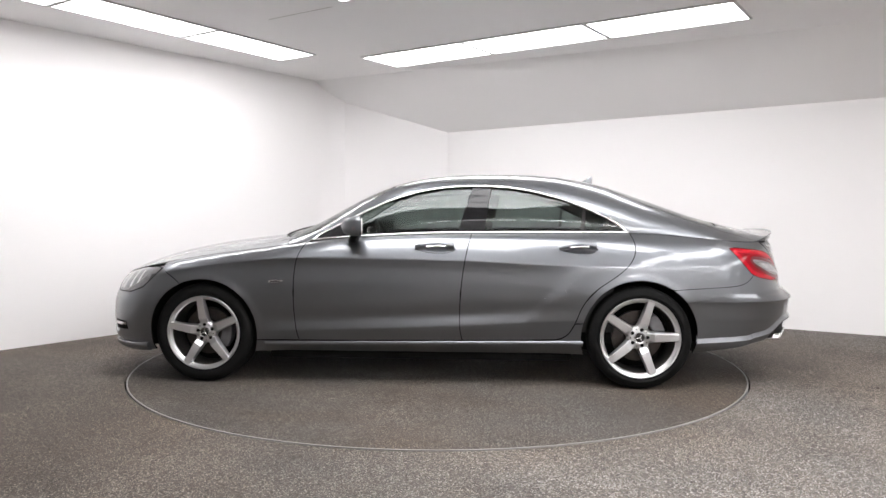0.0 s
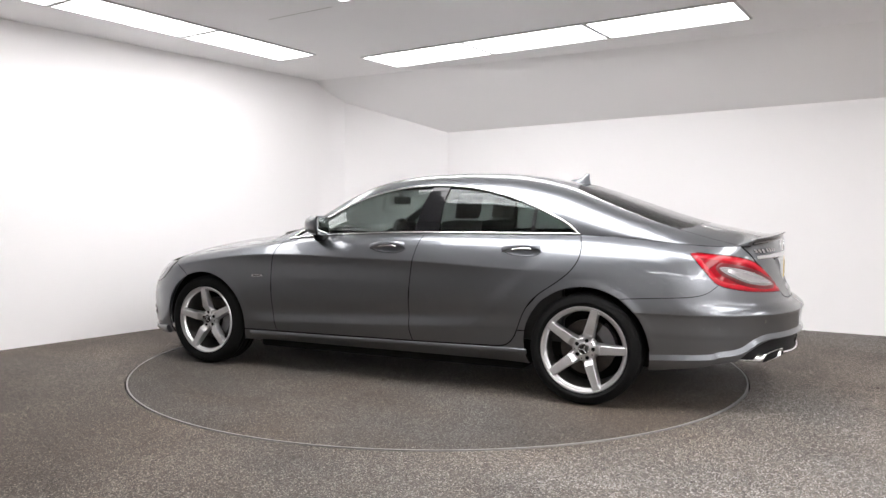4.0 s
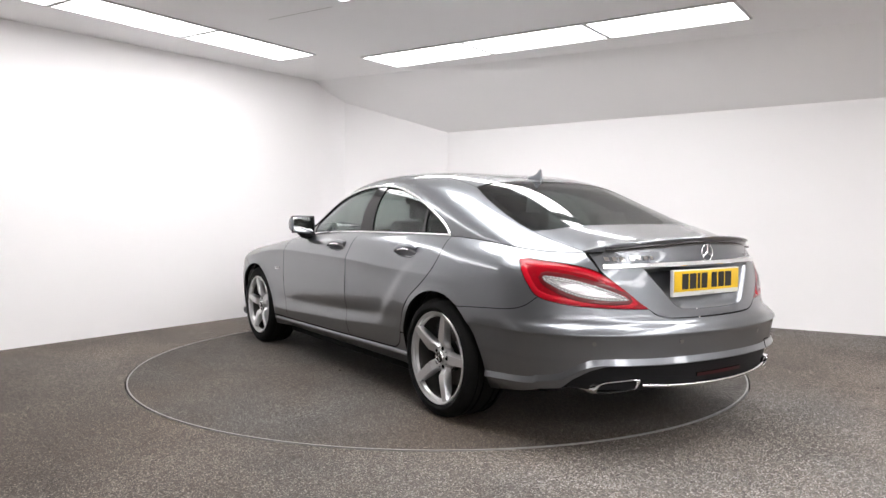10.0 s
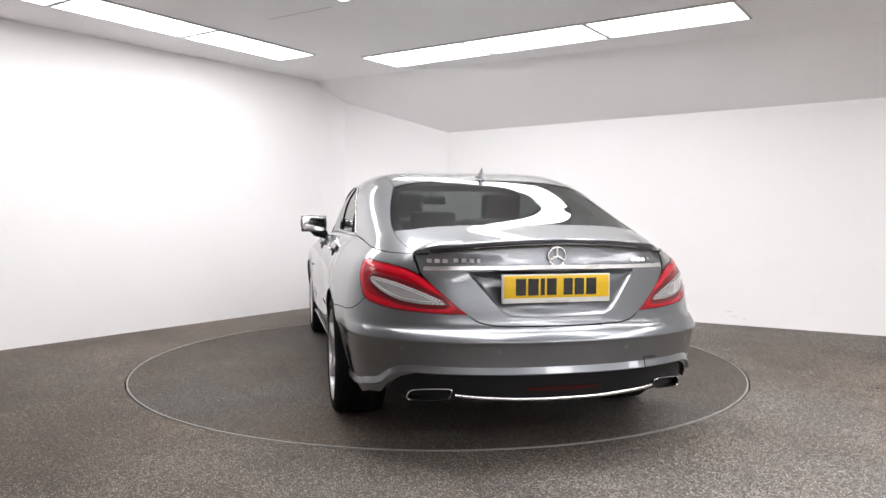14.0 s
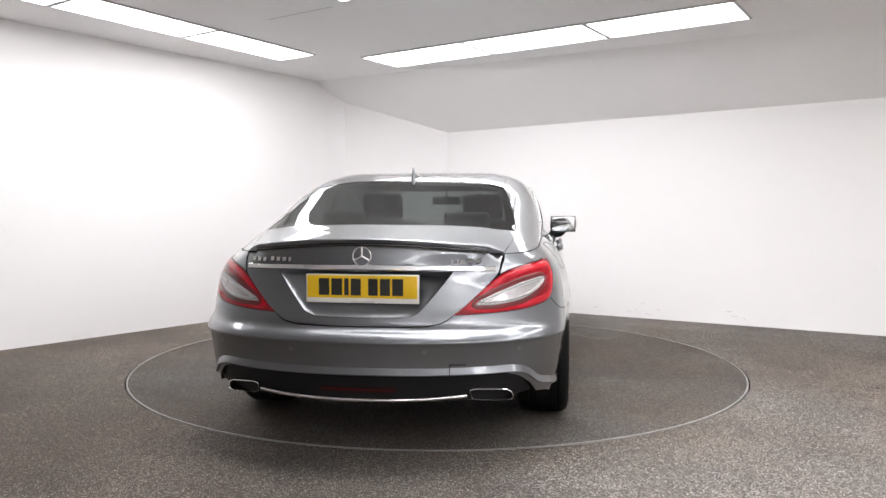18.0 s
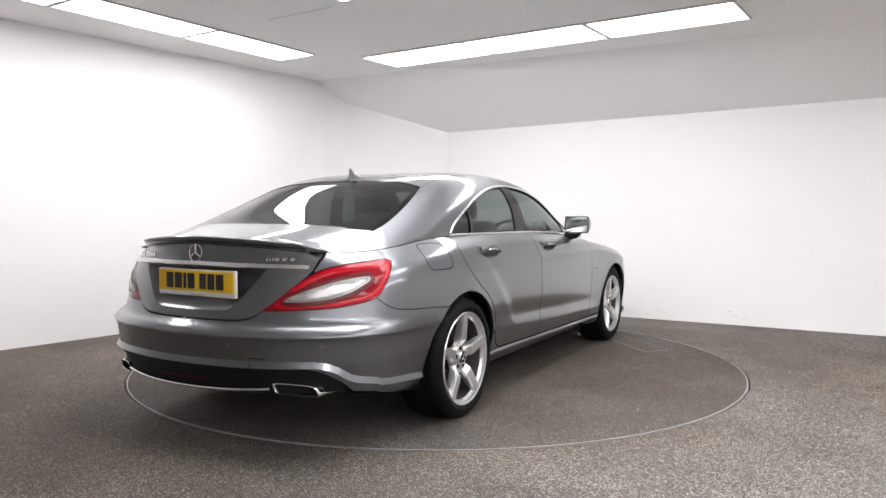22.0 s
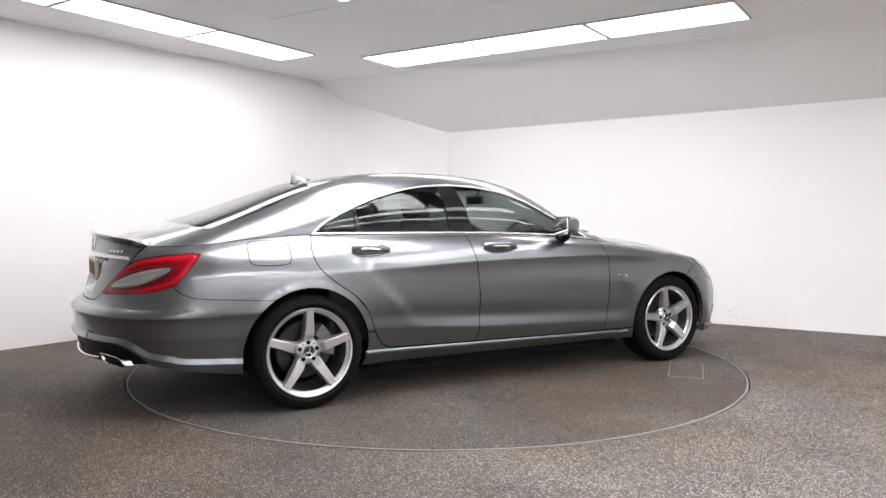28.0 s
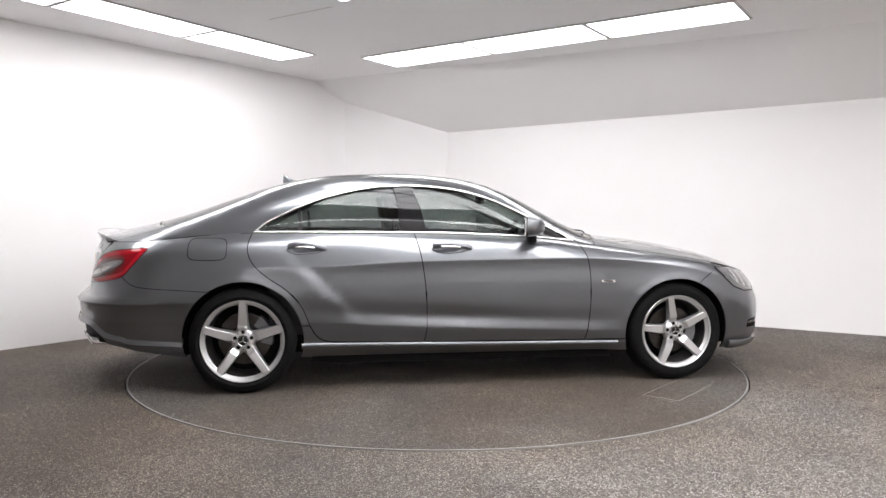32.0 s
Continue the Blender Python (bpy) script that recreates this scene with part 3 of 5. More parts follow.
def bowl(poly, surf, depth, side):
    """A shallow dish sunk into a surface inside an outline."""
    b = shrink(resample(poly, 0.012), 0.0)
    c = b.mean(0)
    p, n = surf_path(surf, b, side)
    rings = []
    bm = bmesh.new()
    for f, d in ((1.0, 0.0), (0.93, 0.45), (0.8, 0.78), (0.55, 0.96), (0.25, 1.0)):
        p, n = surf_path(surf, c + (b - c) * f, side)
        rings.append([bm.verts.new(tuple(v)) for v in p - n * depth * d])
    for a, q in zip(rings, rings[1:]):
        for i in range(len(a)):
            j = (i + 1) % len(a)
            bm.faces.new((a[i], a[j], q[j], q[i]))
    bm.faces.new(rings[-1])
    bmesh.ops.recalc_face_normals(bm, faces=bm.faces)
    return smooth(bm, 80)


def fold_lines():
    """The body's creases, with a line either side of each, as lines on the lower body."""
    out = []
    for d in (-0.007, 0.0, 0.007):
        out.append(side_path([(x, float(crease_z(x)) + d) for x in np.arange(-0.1, 3.2, 0.02)]))
        out.append(side_path([(x, float(low_z(x)) + d) for x in np.arange(0.36, 2.6, 0.02)]))
    for z in (0.536, 0.550, 0.558, 0.5645, 0.568, 0.575, 0.584):
        out.append([(u, z) for u in np.arange(-2.4, 0.45, 0.02)])
    return out


FOLDS = fold_lines()


# ---- the room ----
CEIL_Z, SOFFIT_Z = 2.70, 2.145
WALLS = {
    "wall_left": ((-6.2, -3.17), (-1.56, 3.06)),
    "wall_back": ((-1.15, 3.465), (0.11, 3.50)),
    "wall_right": ((0.11, 3.50), (7.0, -0.63)),
    # the last three are unseen, added to close the room and bounce light
    "wall_side": ((7.0, -0.63), (7.0, -7.0)),
    "wall_behind": ((7.0, -7.0), (-6.2, -7.0)),
    "wall_far_side": ((-6.2, -7.0), (-6.2, -3.17)),
}


def wall(name, plan, height, label):
    """A wall with thickness along a plan line, inner face on the line."""
    pts = [Vector((x, y, 0)) for x, y in plan]
    bm = bmesh.new()
    ins, outs = [], []
    for i, p in enumerate(pts):
        a, b = pts[max(0, i - 1)], pts[min(len(pts) - 1, i + 1)]
        t = (b - a).normalized()
        o = Vector((-t.y, t.x, 0)) * 0.15
        ins.append((bm.verts.new(p), bm.verts.new(p + Vector((0, 0, height)))))
        outs.append((bm.verts.new(p + o), bm.verts.new(p + o + Vector((0, 0, height)))))
    for i in range(len(pts) - 1):
        bm.faces.new((ins[i][0], ins[i][1], ins[i + 1][1], ins[i + 1][0]))
        bm.faces.new((outs[i][0], outs[i + 1][0], outs[i + 1][1], outs[i][1]))
        bm.faces.new((ins[i][1], outs[i][1], outs[i + 1][1], ins[i + 1][1]))
        bm.faces.new((ins[i][0], ins[i + 1][0], outs[i + 1][0], outs[i][0]))
    for i in (0, -1):
        bm.faces.new((ins[i][0], ins[i][1], outs[i][1], outs[i][0]))
    bmesh.ops.recalc_face_normals(bm, faces=bm.faces)
    if len(pts) > 3:
        smooth(bm, 40)
    me = bpy.data.meshes.new(name)
    bm.to_mesh(me)
    bm.free()
    me.materials.append(WALL)
    return tagged(new(name, me), label, "wall", kind="structure")


def scuffs(parent):
    """Faint rubbed marks low on the wall."""
    a, b = Vector((*WALLS["wall_right"][0], 0)), Vector((*WALLS["wall_right"][1], 0))
    t = (b - a).normalized()
    n = Vector((t.y, -t.x, 0))
    rnd = random.Random(4)
    for d, z, l in ((2.28, 0.07, 0.05), (2.36, 0.09, 0.03), (2.48, 0.06, 0.06), (2.42, 0.15, 0.05), (3.30, 0.13, 0.05), (3.34, 0.09, 0.07), (2.60, 0.11, 0.03), (3.46, 0.07, 0.04), (1.9, 0.08, 0.05)):
        p = a + t * d + Vector((0, 0, z)) + n * 0.001
        q = p + t * l + Vector((0, 0, rnd.uniform(-0.02, 0.02)))
        part("scuff_mark", sweep([p, (p + q) / 2 + Vector((0, 0, rnd.uniform(-0.006, 0.006))), q], 0.004, 0.002, [n] * 3, seg=6), SCUFF, parent)


def build_room():
    for name, (a, b) in WALLS.items():
        w = wall(name, (a, b), 2.9, "unseen white end wall added to bounce light" if name == "wall_behind" else "plain white painted studio wall")
        if name == "wall_behind":
            w.data.materials[0] = BACKWALL
        if name == "wall_right":
            scuffs(w)
    corner = spline2([(-1.56, 3.06), (-1.47, 3.19), (-1.39, 3.30), (-1.29, 3.39), (-1.15, 3.465)], 5)
    wall("wall_corner", corner, 2.9, "white rounded corner between two studio walls")
    # floor with a round opening for the turntable
    bm = bmesh.new()
    n = 128
    r1 = 2.243
    ring = [bm.verts.new((r1 * math.cos(2 * math.pi * i / n), r1 * math.sin(2 * math.pi * i / n), 0)) for i in range(n)]
    low = [bm.verts.new((v.co.x, v.co.y, -0.03)) for v in ring]
    outer = []
    for i in range(n):
        c, s = math.cos(2 * math.pi * i / n), math.sin(2 * math.pi * i / n)
        k = 9.0 / max(abs(c), abs(s))
        outer.append(bm.verts.new((c * k, s * k - 0.0, 0)))
    for i in range(n):
        j = (i + 1) % n
        bm.faces.new((ring[i], outer[i], outer[j], ring[j]))
        bm.faces.new((ring[i], ring[j], low[j], low[i]))
    me = bpy.data.meshes.new("floor")
    bm.to_mesh(me)
    bm.free()
    me.materials.append(FLOOR)
    tagged(new("floor", me), "speckled grey-brown resin aggregate floor with worn patches", "floor", kind="structure")
    # pit under the turntable
    me = bpy.data.meshes.new("turntable_pit")
    bm = lathe([(0.0, -0.20), (2.30, -0.20), (2.30, -0.03), (2.25, -0.03), (2.25, -0.19), (0.0, -0.19)], 96, "Z", closed=True)
    bm.to_mesh(me)
    bm.free()
    me.materials.append(GAP)
    tagged(new("turntable_pit", me), "dark pit under the turntable", "pit", kind="structure")
    # ceiling: flat part and slope down to the right-hand wall
    fa, fb = Vector((-2.66, 3.87, CEIL_Z)), Vector((7.63, -1.90, CEIL_Z))
    n2 = Vector((0.49, 0.872, 0))
    bm = bmesh.new()
    fc, fd = fa + n2 * 1.25 + Vector((0, 0, -0.70)), fb + n2 * 1.25 + Vector((0, 0, -0.70))
    vs = [bm.verts.new(v) for v in (Vector((-7, -8.6, CEIL_Z)), Vector((8.6, -8.6, CEIL_Z)), Vector((8.6, -2.44, CEIL_Z)), fb, fa, Vector((-7, 6.3, CEIL_Z)))]
    bm.faces.new(vs)
    w = [bm.verts.new(v) for v in (fc, fd)]
    bm.faces.new((vs[4], vs[3], w[1], w[0]))
    geo = bmesh.ops.extrude_face_region(bm, geom=list(bm.faces))
    for v in [g for g in geo["geom"] if isinstance(g, bmesh.types.BMVert)]:
        v.co.z += 0.12
    bmesh.ops.recalc_face_normals(bm, faces=bm.faces)
    me = bpy.data.meshes.new("ceiling")
    bm.to_mesh(me)
    bm.free()
    me.materials.append(CEIL)
    tagged(new("ceiling", me), "off-white ceiling sloping down to the far wall", "ceiling", kind="structure")
    # a fine joint line in the ceiling
    bm = box(-0.34, 0.34, -0.004, 0.004, -0.0015, 0.0005)
    me = bpy.data.meshes.new("ceiling_joint")
    bm.to_mesh(me)
    bm.free()
    me.materials.append(SCUFF)
    ob = tagged(new("ceiling_joint", me), "thin grey joint line in the ceiling", "joint", kind="structure")
    ob.matrix_world = pose(-1.095, 0.205, CEIL_Z - 0.001, 0, 0, -34)


def ceiling_light(length, depth):
    root = new("ceiling_light")
    bm = bmesh.new()
    box(-length / 2 + 0.017, length / 2 - 0.017, -depth / 2 + 0.017, depth / 2 - 0.017, -0.010, -0.004, bm=bm)
    part("diffuser", bm, PANEL, root, "glowing white diffuser sheet")
    for name, b in (("frame", (-length / 2, length / 2, -depth / 2, -depth / 2 + 0.017)), ("frame", (-length / 2, length / 2, depth / 2 - 0.017, depth / 2)),
                    ("frame", (-length / 2, -length / 2 + 0.017, -depth / 2 + 0.017, depth / 2 - 0.017)), ("frame", (length / 2 - 0.017, length / 2, -depth / 2 + 0.017, depth / 2 - 0.017))):
        part(name, box(*b, -0.016, -0.001), FRAMEWHITE, root)
    tagged(root, "recessed rectangular white ceiling light panel, switched on; unseen rows added as fill", "ceiling light", "ceiling light panels")
    return root


def build_lights():
    first = ceiling_light(1.19, 0.50)
    strips = []
    # along the left wall
    d = math.degrees(math.atan2(0.83, 0.556))
    c, s = math.cos(radians(d)), math.sin(radians(d))
    p0 = Vector((-1.42, 1.845, 0))
    for i in range(3):
        q = p0 - Vector((c, s, 0)) * (0.595 + 1.205 * i)
        strips.append((q, d))
    first.matrix_basis = pose(strips[0][0].x, strips[0][0].y, CEIL_Z, 0, 0, d)
    for q, a in strips[1:]:
        copy_thing(first, pose(q.x, q.y, CEIL_Z, 0, 0, a))
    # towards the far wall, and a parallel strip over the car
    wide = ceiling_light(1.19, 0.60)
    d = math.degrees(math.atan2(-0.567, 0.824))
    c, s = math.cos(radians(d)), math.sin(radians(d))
    # later rows are out of view, the last two added only as fill light
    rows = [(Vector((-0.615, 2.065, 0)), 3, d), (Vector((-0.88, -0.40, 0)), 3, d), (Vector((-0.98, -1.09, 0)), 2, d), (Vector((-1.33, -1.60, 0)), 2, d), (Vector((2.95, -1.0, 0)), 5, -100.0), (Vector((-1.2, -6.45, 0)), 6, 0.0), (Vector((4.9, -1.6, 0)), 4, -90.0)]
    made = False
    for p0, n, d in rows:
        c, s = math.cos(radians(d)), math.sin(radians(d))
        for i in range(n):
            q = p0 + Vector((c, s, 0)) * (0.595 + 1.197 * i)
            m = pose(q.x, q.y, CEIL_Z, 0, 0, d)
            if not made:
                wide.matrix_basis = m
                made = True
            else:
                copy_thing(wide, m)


def turntable():
    root = new("turntable")
    me = bpy.data.meshes.new("disc")
    bm = lathe([(0.0, 0.0), (0.6, 0.0), (1.4, 0.0), (2.222, 0.0), (2.222, -0.06), (0.0, -0.06)], 128, "Z")
    for f in bm.faces:
        f.smooth = False
    part("disc", bm, DISCFLOOR, root, "speckled aggregate disc flush with the floor")
    part("edge_ring", lathe([(2.2225, 0.0), (2.2225, 0.003), (2.232, 0.003), (2.232, -0.05), (2.2225, -0.05)], 160, "Z", closed=True), STEEL, root, "thin grey steel edge ring")
    # inspection hatch
    c = Vector((1.39, -1.21, 0))
    ang = radians(-48)
    h = []
    for sx, sy in ((-1, -1), (1, -1), (1, 1), (-1, 1)):
        v = Vector((sx * 0.115, sy * 0.27, 0))
        h.append(c + Vector((v.x * math.cos(ang) - v.y * math.sin(ang), v.x * math.sin(ang) + v.y * math.cos(ang), 0)))
    bm = bmesh.new()
    bm.faces.new([bm.verts.new(v + Vector((0, 0, 0.0012))) for v in h])
    hatch = part("hatch", bm, DISCFLOOR, root, "small rectangular floor hatch")
    for a, b in zip(h, h[1:] + h[:1]):
        part("hatch_edge", sweep([a + Vector((0, 0, 0.0002)), b + Vector((0, 0, 0.0002))], 0.005, 0.003), STEEL, hatch)
    tagged(root, "round vehicle turntable set flush in the floor", "turntable")
    return root


build_room()
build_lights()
TURNTABLE = turntable()


# ---- the car ----
FA, RA = 2.874, 0.0          # axles
ARCH_F, ARCH_R = 0.360, 0.372
MID = -0.75 * math.pi / 2    # u at the rear's middle


def skirt_full(u, z):
    u = np.asarray(u, float)
    p = skirt(np.where(u < MID, 2 * MID - u, u), z)
    p[..., 1] *= np.where(u < MID, -1, 1)
    return p


def bz(x):
    return float(belt_z(x))


def belt_line(x0, x1, n=10):
    return [(x, bz(x)) for x in np.linspace(x0, x1, n)]


FRONT_EDGE = spline2([(2.185, bz(2.185)), (2.225, 0.86), (2.250, 0.76), (2.260, 0.62), (2.257, 0.452), (2.242, 0.34), (2.228, 0.288)], 4)
B_EDGE = spline2([(1.143, 0.297), (1.158, 0.36), (1.162, 0.45), (1.155, 0.611), (1.138, 0.76), (1.112, 0.90), (1.085, bz(1.085))], 4)
REAR_EDGE = spline2([(0.56, 0.308), (0.505, 0.318), (0.455, 0.352), (0.415, 0.42), (0.375, 0.52), (0.335, 0.582), (0.267, 0.652), (0.165, 0.722), (0.085, 0.79), (0.042, 0.855), (0.030, 0.925), (0.052, bz(0.052))], 4)
SEAM = spline2([(-0.213, 0.642), (-0.42, 0.655), (-0.60, 0.668), (-0.68, 0.690), (-0.735, 0.735)], 4)


def yz(y, z):
    return (u_of_y(y, z), z)


def xz(x, z):
    return (u_of_x(x, z), z)


TAIL_LOW = spline2([xz(-0.580, 0.905), xz(-0.615, 0.865), xz(-0.67, 0.80), xz(-0.735, 0.735), yz(0.76, 0.703), yz(0.66, 0.690), yz(0.54, 0.683), yz(0.413, 0.679)], 5)
TAIL_UP = spline2([yz(0.413, 0.683), yz(0.45, 0.710), yz(0.51, 0.765), yz(0.575, 0.825), yz(0.64, 0.868), yz(0.72, 0.893), yz(0.78, 0.905), xz(-0.62, 0.912), xz(-0.580, 0.909)], 5)
LID_SIDE = spline2([(0.413, 0.678), (0.45, 0.707), (0.51, 0.762), (0.572, 0.822), (0.602, 0.860), (0.612, 0.90), (0.618, 0.945)], 4)
WIN_LOW = [(x, bz(x) + 0.010) for x in np.linspace(2.150, 0.075, 24)]
WIN_TOP = spline2([(0.075, bz(0.075) + 0.012), (0.157, 1.082), (0.347, 1.173), (0.537, 1.241), (0.765, 1.294), (0.995, 1.314), (1.225, 1.308), (1.438, 1.277), (1.651, 1.213), (1.847, 1.122), (2.004, 1.042), (2.10, 0.993), (2.150, bz(2.15) + 0.012)], 5)
SCREEN_EDGE = spline2([(2.33, 0.725), (2.15, 0.712), (1.98, 0.680), (1.80, 0.635), (1.62, 0.575)], 5)
GLASS_EDGE = spline2([(0.13, 0.560), (-0.05, 0.606), (-0.25, 0.640), (-0.40, 0.657), (-0.49, 0.660)], 5)
LID_EDGE = spline2([(-0.50, 0.660), (-0.57, 0.660), (-0.68, 0.648), (-0.80, 0.626), (-0.882, 0.612)], 4)


def deck_edge_x(y, back=0.0):
    w = 0.917 - 0.135
    return -1.045 + LR * (1 - (1 - min(1, abs(y) / w) ** NR) ** (1 / NR)) + back


def mirror_poly(half):
    """Close an outline given for one side, from the middle to the middle, with its other side."""
    return list(half) + [(x, -y) for x, y in reversed(half) if abs(y) > 1e-6]


def sym_u(half):
    return list(half) + [(2 * MID - u, z) for u, z in reversed(half) if abs(u - MID) > 1e-6]


def cup_poly(x0, x1):
    xm = (x0 + x1) / 2
    return side_path(spline2([(x0 + 0.002, 0.898), (xm + 0.06, 0.880), (xm - 0.05, 0.873), (x1 + 0.006, 0.888), (x1 + 0.002, 0.908), (xm, 0.924), (x0 - 0.03, 0.912), (x0 + 0.002, 0.898)], 5)[:-1])


def wheel(root, cx, side, rear, turn):
    """Five-spoke alloy wheel with tyre, brake disc and caliper."""
    half = 0.1425 if rear else 0.1275
    yo = (0.945 if rear else 0.918)          # outer face of the tyre
    w = new("wheel")
    w.parent = root
    size = 1.0 if rear else 0.958        # the front rim is scaled down to fit the camera's view
    w.location = (cx - CX, side * (yo - half) - CY, 0.331)
    if side < 0:
        w.rotation_euler = (0, 0, math.pi)

    tread = [(0.252 * size, half - 0.030), (0.262 * size, half - 0.012), (0.280, half - 0.002), (0.300, half - 0.006), (0.318, half - 0.018), (0.328, half - 0.036)]
    groove = []
    for gy in (half - 0.06, half - 0.10, -half + 0.10, -half + 0.06):
        groove += [(0.331, gy + 0.007), (0.323, gy + 0.0055), (0.323, gy - 0.0055), (0.331, gy - 0.007)]
    part("tyre", lathe(tread + groove + [(r, -y) for r, y in reversed(tread)] + [(0.24 * size, -half + 0.03), (0.24 * size, half - 0.03)], 72, closed=True), RUBBER, w, "black low-profile tyre")
    # rim barrel and stepped lip; the barrel's dark colour paints in its shade
    f = half - 0.008
    part("rim", lathe([(0.257, f - 0.012), (0.2585, f - 0.004), (0.255, f), (0.248, f - 0.0015), (0.2435, f - 0.004), (0.2422, f - 0.016), (0.2365, f - 0.018), (0.228, f - 0.030), (0.230, f - 0.034), (0.250, f - 0.034)], 96, closed=True), RIMSILVER, w, "polished silver alloy rim")
    part("rim_barrel", lathe([(0.2385, f - 0.0345), (0.228, f - 0.055), (0.220, -half + 0.03), (0.243, -half + 0.02), (0.247, -half + 0.03), (0.2475, f - 0.035)], 96, closed=True), BARREL, w, "inside of the rim, coloured dark for its shade")
    for i in range(5):
        a = radians(turn + 72 * i)
        bm = bmesh.new()
        # stations along the spoke: radius, half width of the face, half width at the foot, face depth, foot depth
        st = [(0.030, 0.022, 0.024, f - 0.040, f - 0.068), (0.062, 0.024, 0.042, f - 0.040, f - 0.066), (0.073, 0.0255, 0.040, f - 0.038, f - 0.064), (0.098, 0.0275, 0.036, f - 0.016, f - 0.062), (0.13, 0.0262, 0.0325, f - 0.0105, f - 0.058), (0.18, 0.0238, 0.030, f - 0.0065, f - 0.050), (0.222, 0.0218, 0.029, f - 0.0035, f - 0.036), (0.243, 0.0212, 0.031, f - 0.0022, f - 0.026)]
        rings = []
        for r, hw, fw, fd, ed in st:
            ring = []
            for q, d in ((-fw, ed), (-hw - 0.35 * (fw - hw) - 0.001, fd - 0.013), (-hw, fd - 0.002), (-hw + 0.003, fd), (0.0, fd - 0.0006), (hw - 0.003, fd), (hw, fd - 0.002), (hw + 0.35 * (fw - hw) + 0.001, fd - 0.013), (fw, ed)):
                # angle runs clockwise from the top, seen from outside
                ring.append(bm.verts.new((-(r * math.sin(a) + q * math.cos(a)), d, r * math.cos(a) - q * math.sin(a))))
            rings.append(ring)
        for p, q in zip(rings, rings[1:]):
            for k in range(8):
                bm.faces.new((p[k], p[k + 1], q[k + 1], q[k]))
            bm.faces.new((p[8], p[0], q[0], q[8]))
        bm.faces.new(rings[0])
        bm.faces.new(rings[-1])
        bmesh.ops.recalc_face_normals(bm, faces=bm.faces)
        part("spoke", smooth(bm, 24), RIMSILVER, w)
        # dark disc proud of the spoke's foot, coloured for the shade in a bolt hole
        part("wheel_bolt", lathe([(0.0, f - 0.048), (0.0122, f - 0.048), (0.0122, f - 0.0385), (0.0105, f - 0.0365), (0.0, f - 0.0355)], 14, centre=(-0.053 * math.sin(a), 0, 0.053 * math.cos(a))), DARK, w, "raised dark disc for a shaded bolt hole")
        b = a + radians(36)
        # small dark plug painted for the shade in a hub hole
        part("hub_hole", lathe([(0.0, f - 0.046), (0.004, f - 0.046), (0.004, f - 0.0385), (0.0, f - 0.0385)], 8, centre=(-0.057 * math.sin(b), 0, 0.057 * math.cos(b))), DARK, w)
    part("hub", lathe([(0.0, f - 0.039), (0.044, f - 0.039), (0.060, f - 0.0405), (0.070, f - 0.047), (0.078, f - 0.060), (0.080, f - 0.078), (0.0, f - 0.078)], 40), RIMSILVER, w)
    cap = part("centre_cap", lathe([(0.0, f - 0.020), (0.026, f - 0.021), (0.029, f - 0.025), (0.030, f - 0.034), (0.0, f - 0.034)], 32), GLOSSBLACK, w, "black centre cap with a silver ring")
    part("cap_ring", lathe([(0.0285, f - 0.024), (0.0345, f - 0.022), (0.0375, f - 0.028), (0.036, f - 0.034), (0.0285, f - 0.034)], 32, closed=True), SATIN, cap)
    for k in range(3):
        b = radians(turn + 10 + 120 * k)
        e = Vector((-0.024 * math.sin(b), f - 0.0195, 0.024 * math.cos(b)))
        part("emblem_arm", sweep([Vector((0, f - 0.0195, 0)), e], 0.006, 0.003, normals=[(0, 1, 0)] * 2), SATIN, cap)
    part("brake_disc", lathe([(0.06, -0.02), (0.165, -0.02), (0.165, 0.012), (0.085, 0.012), (0.08, 0.035), (0.0, 0.035), (0.0, -0.02)], 48), DISCM, w, "worn iron brake disc")
    bm = bmesh.new()
    rings = []
    for i in range(9):
        t = radians((60 if not rear else 35) + 8.5 * i)
        rings.append([bm.verts.new((-r * math.sin(t) * 1.0, d, r * math.cos(t))) for r, d in ((0.105, 0.042), (0.175, 0.046), (0.182, 0.0), (0.175, -0.04), (0.105, -0.035))])
    for p, q in zip(rings, rings[1:]):
        for k in range(5):
            bm.faces.new((p[k], p[(k + 1) % 5], q[(k + 1) % 5], q[k]))
    bm.faces.new(rings[0])
    bm.faces.new(rings[-1])
    bmesh.ops.recalc_face_normals(bm, faces=bm.faces)
    part("brake_caliper", smooth(bm, 40), CALIPER, w, "grey brake caliper")
    part("valve", lathe([(0.0, f - 0.045), (0.004, f - 0.045), (0.004, f - 0.012), (0.0, f - 0.012)], 8, centre=(0.228 * math.sin(radians(turn + 30)), 0, -0.228 * math.cos(radians(turn + 30)))), PLASTIC, w)
    part("wheel_back", lathe([(0.0, -half + 0.05), (0.225, -half + 0.05), (0.225, -half + 0.04), (0.0, -half + 0.04)], 40), DARK, w)
    for ob in w.children:
        if not ob.name.startswith("tyre"):
            for o in (ob, *ob.children):
                for v in o.data.vertices:
                    v.co.x *= size
                    v.co.z *= size
    return w


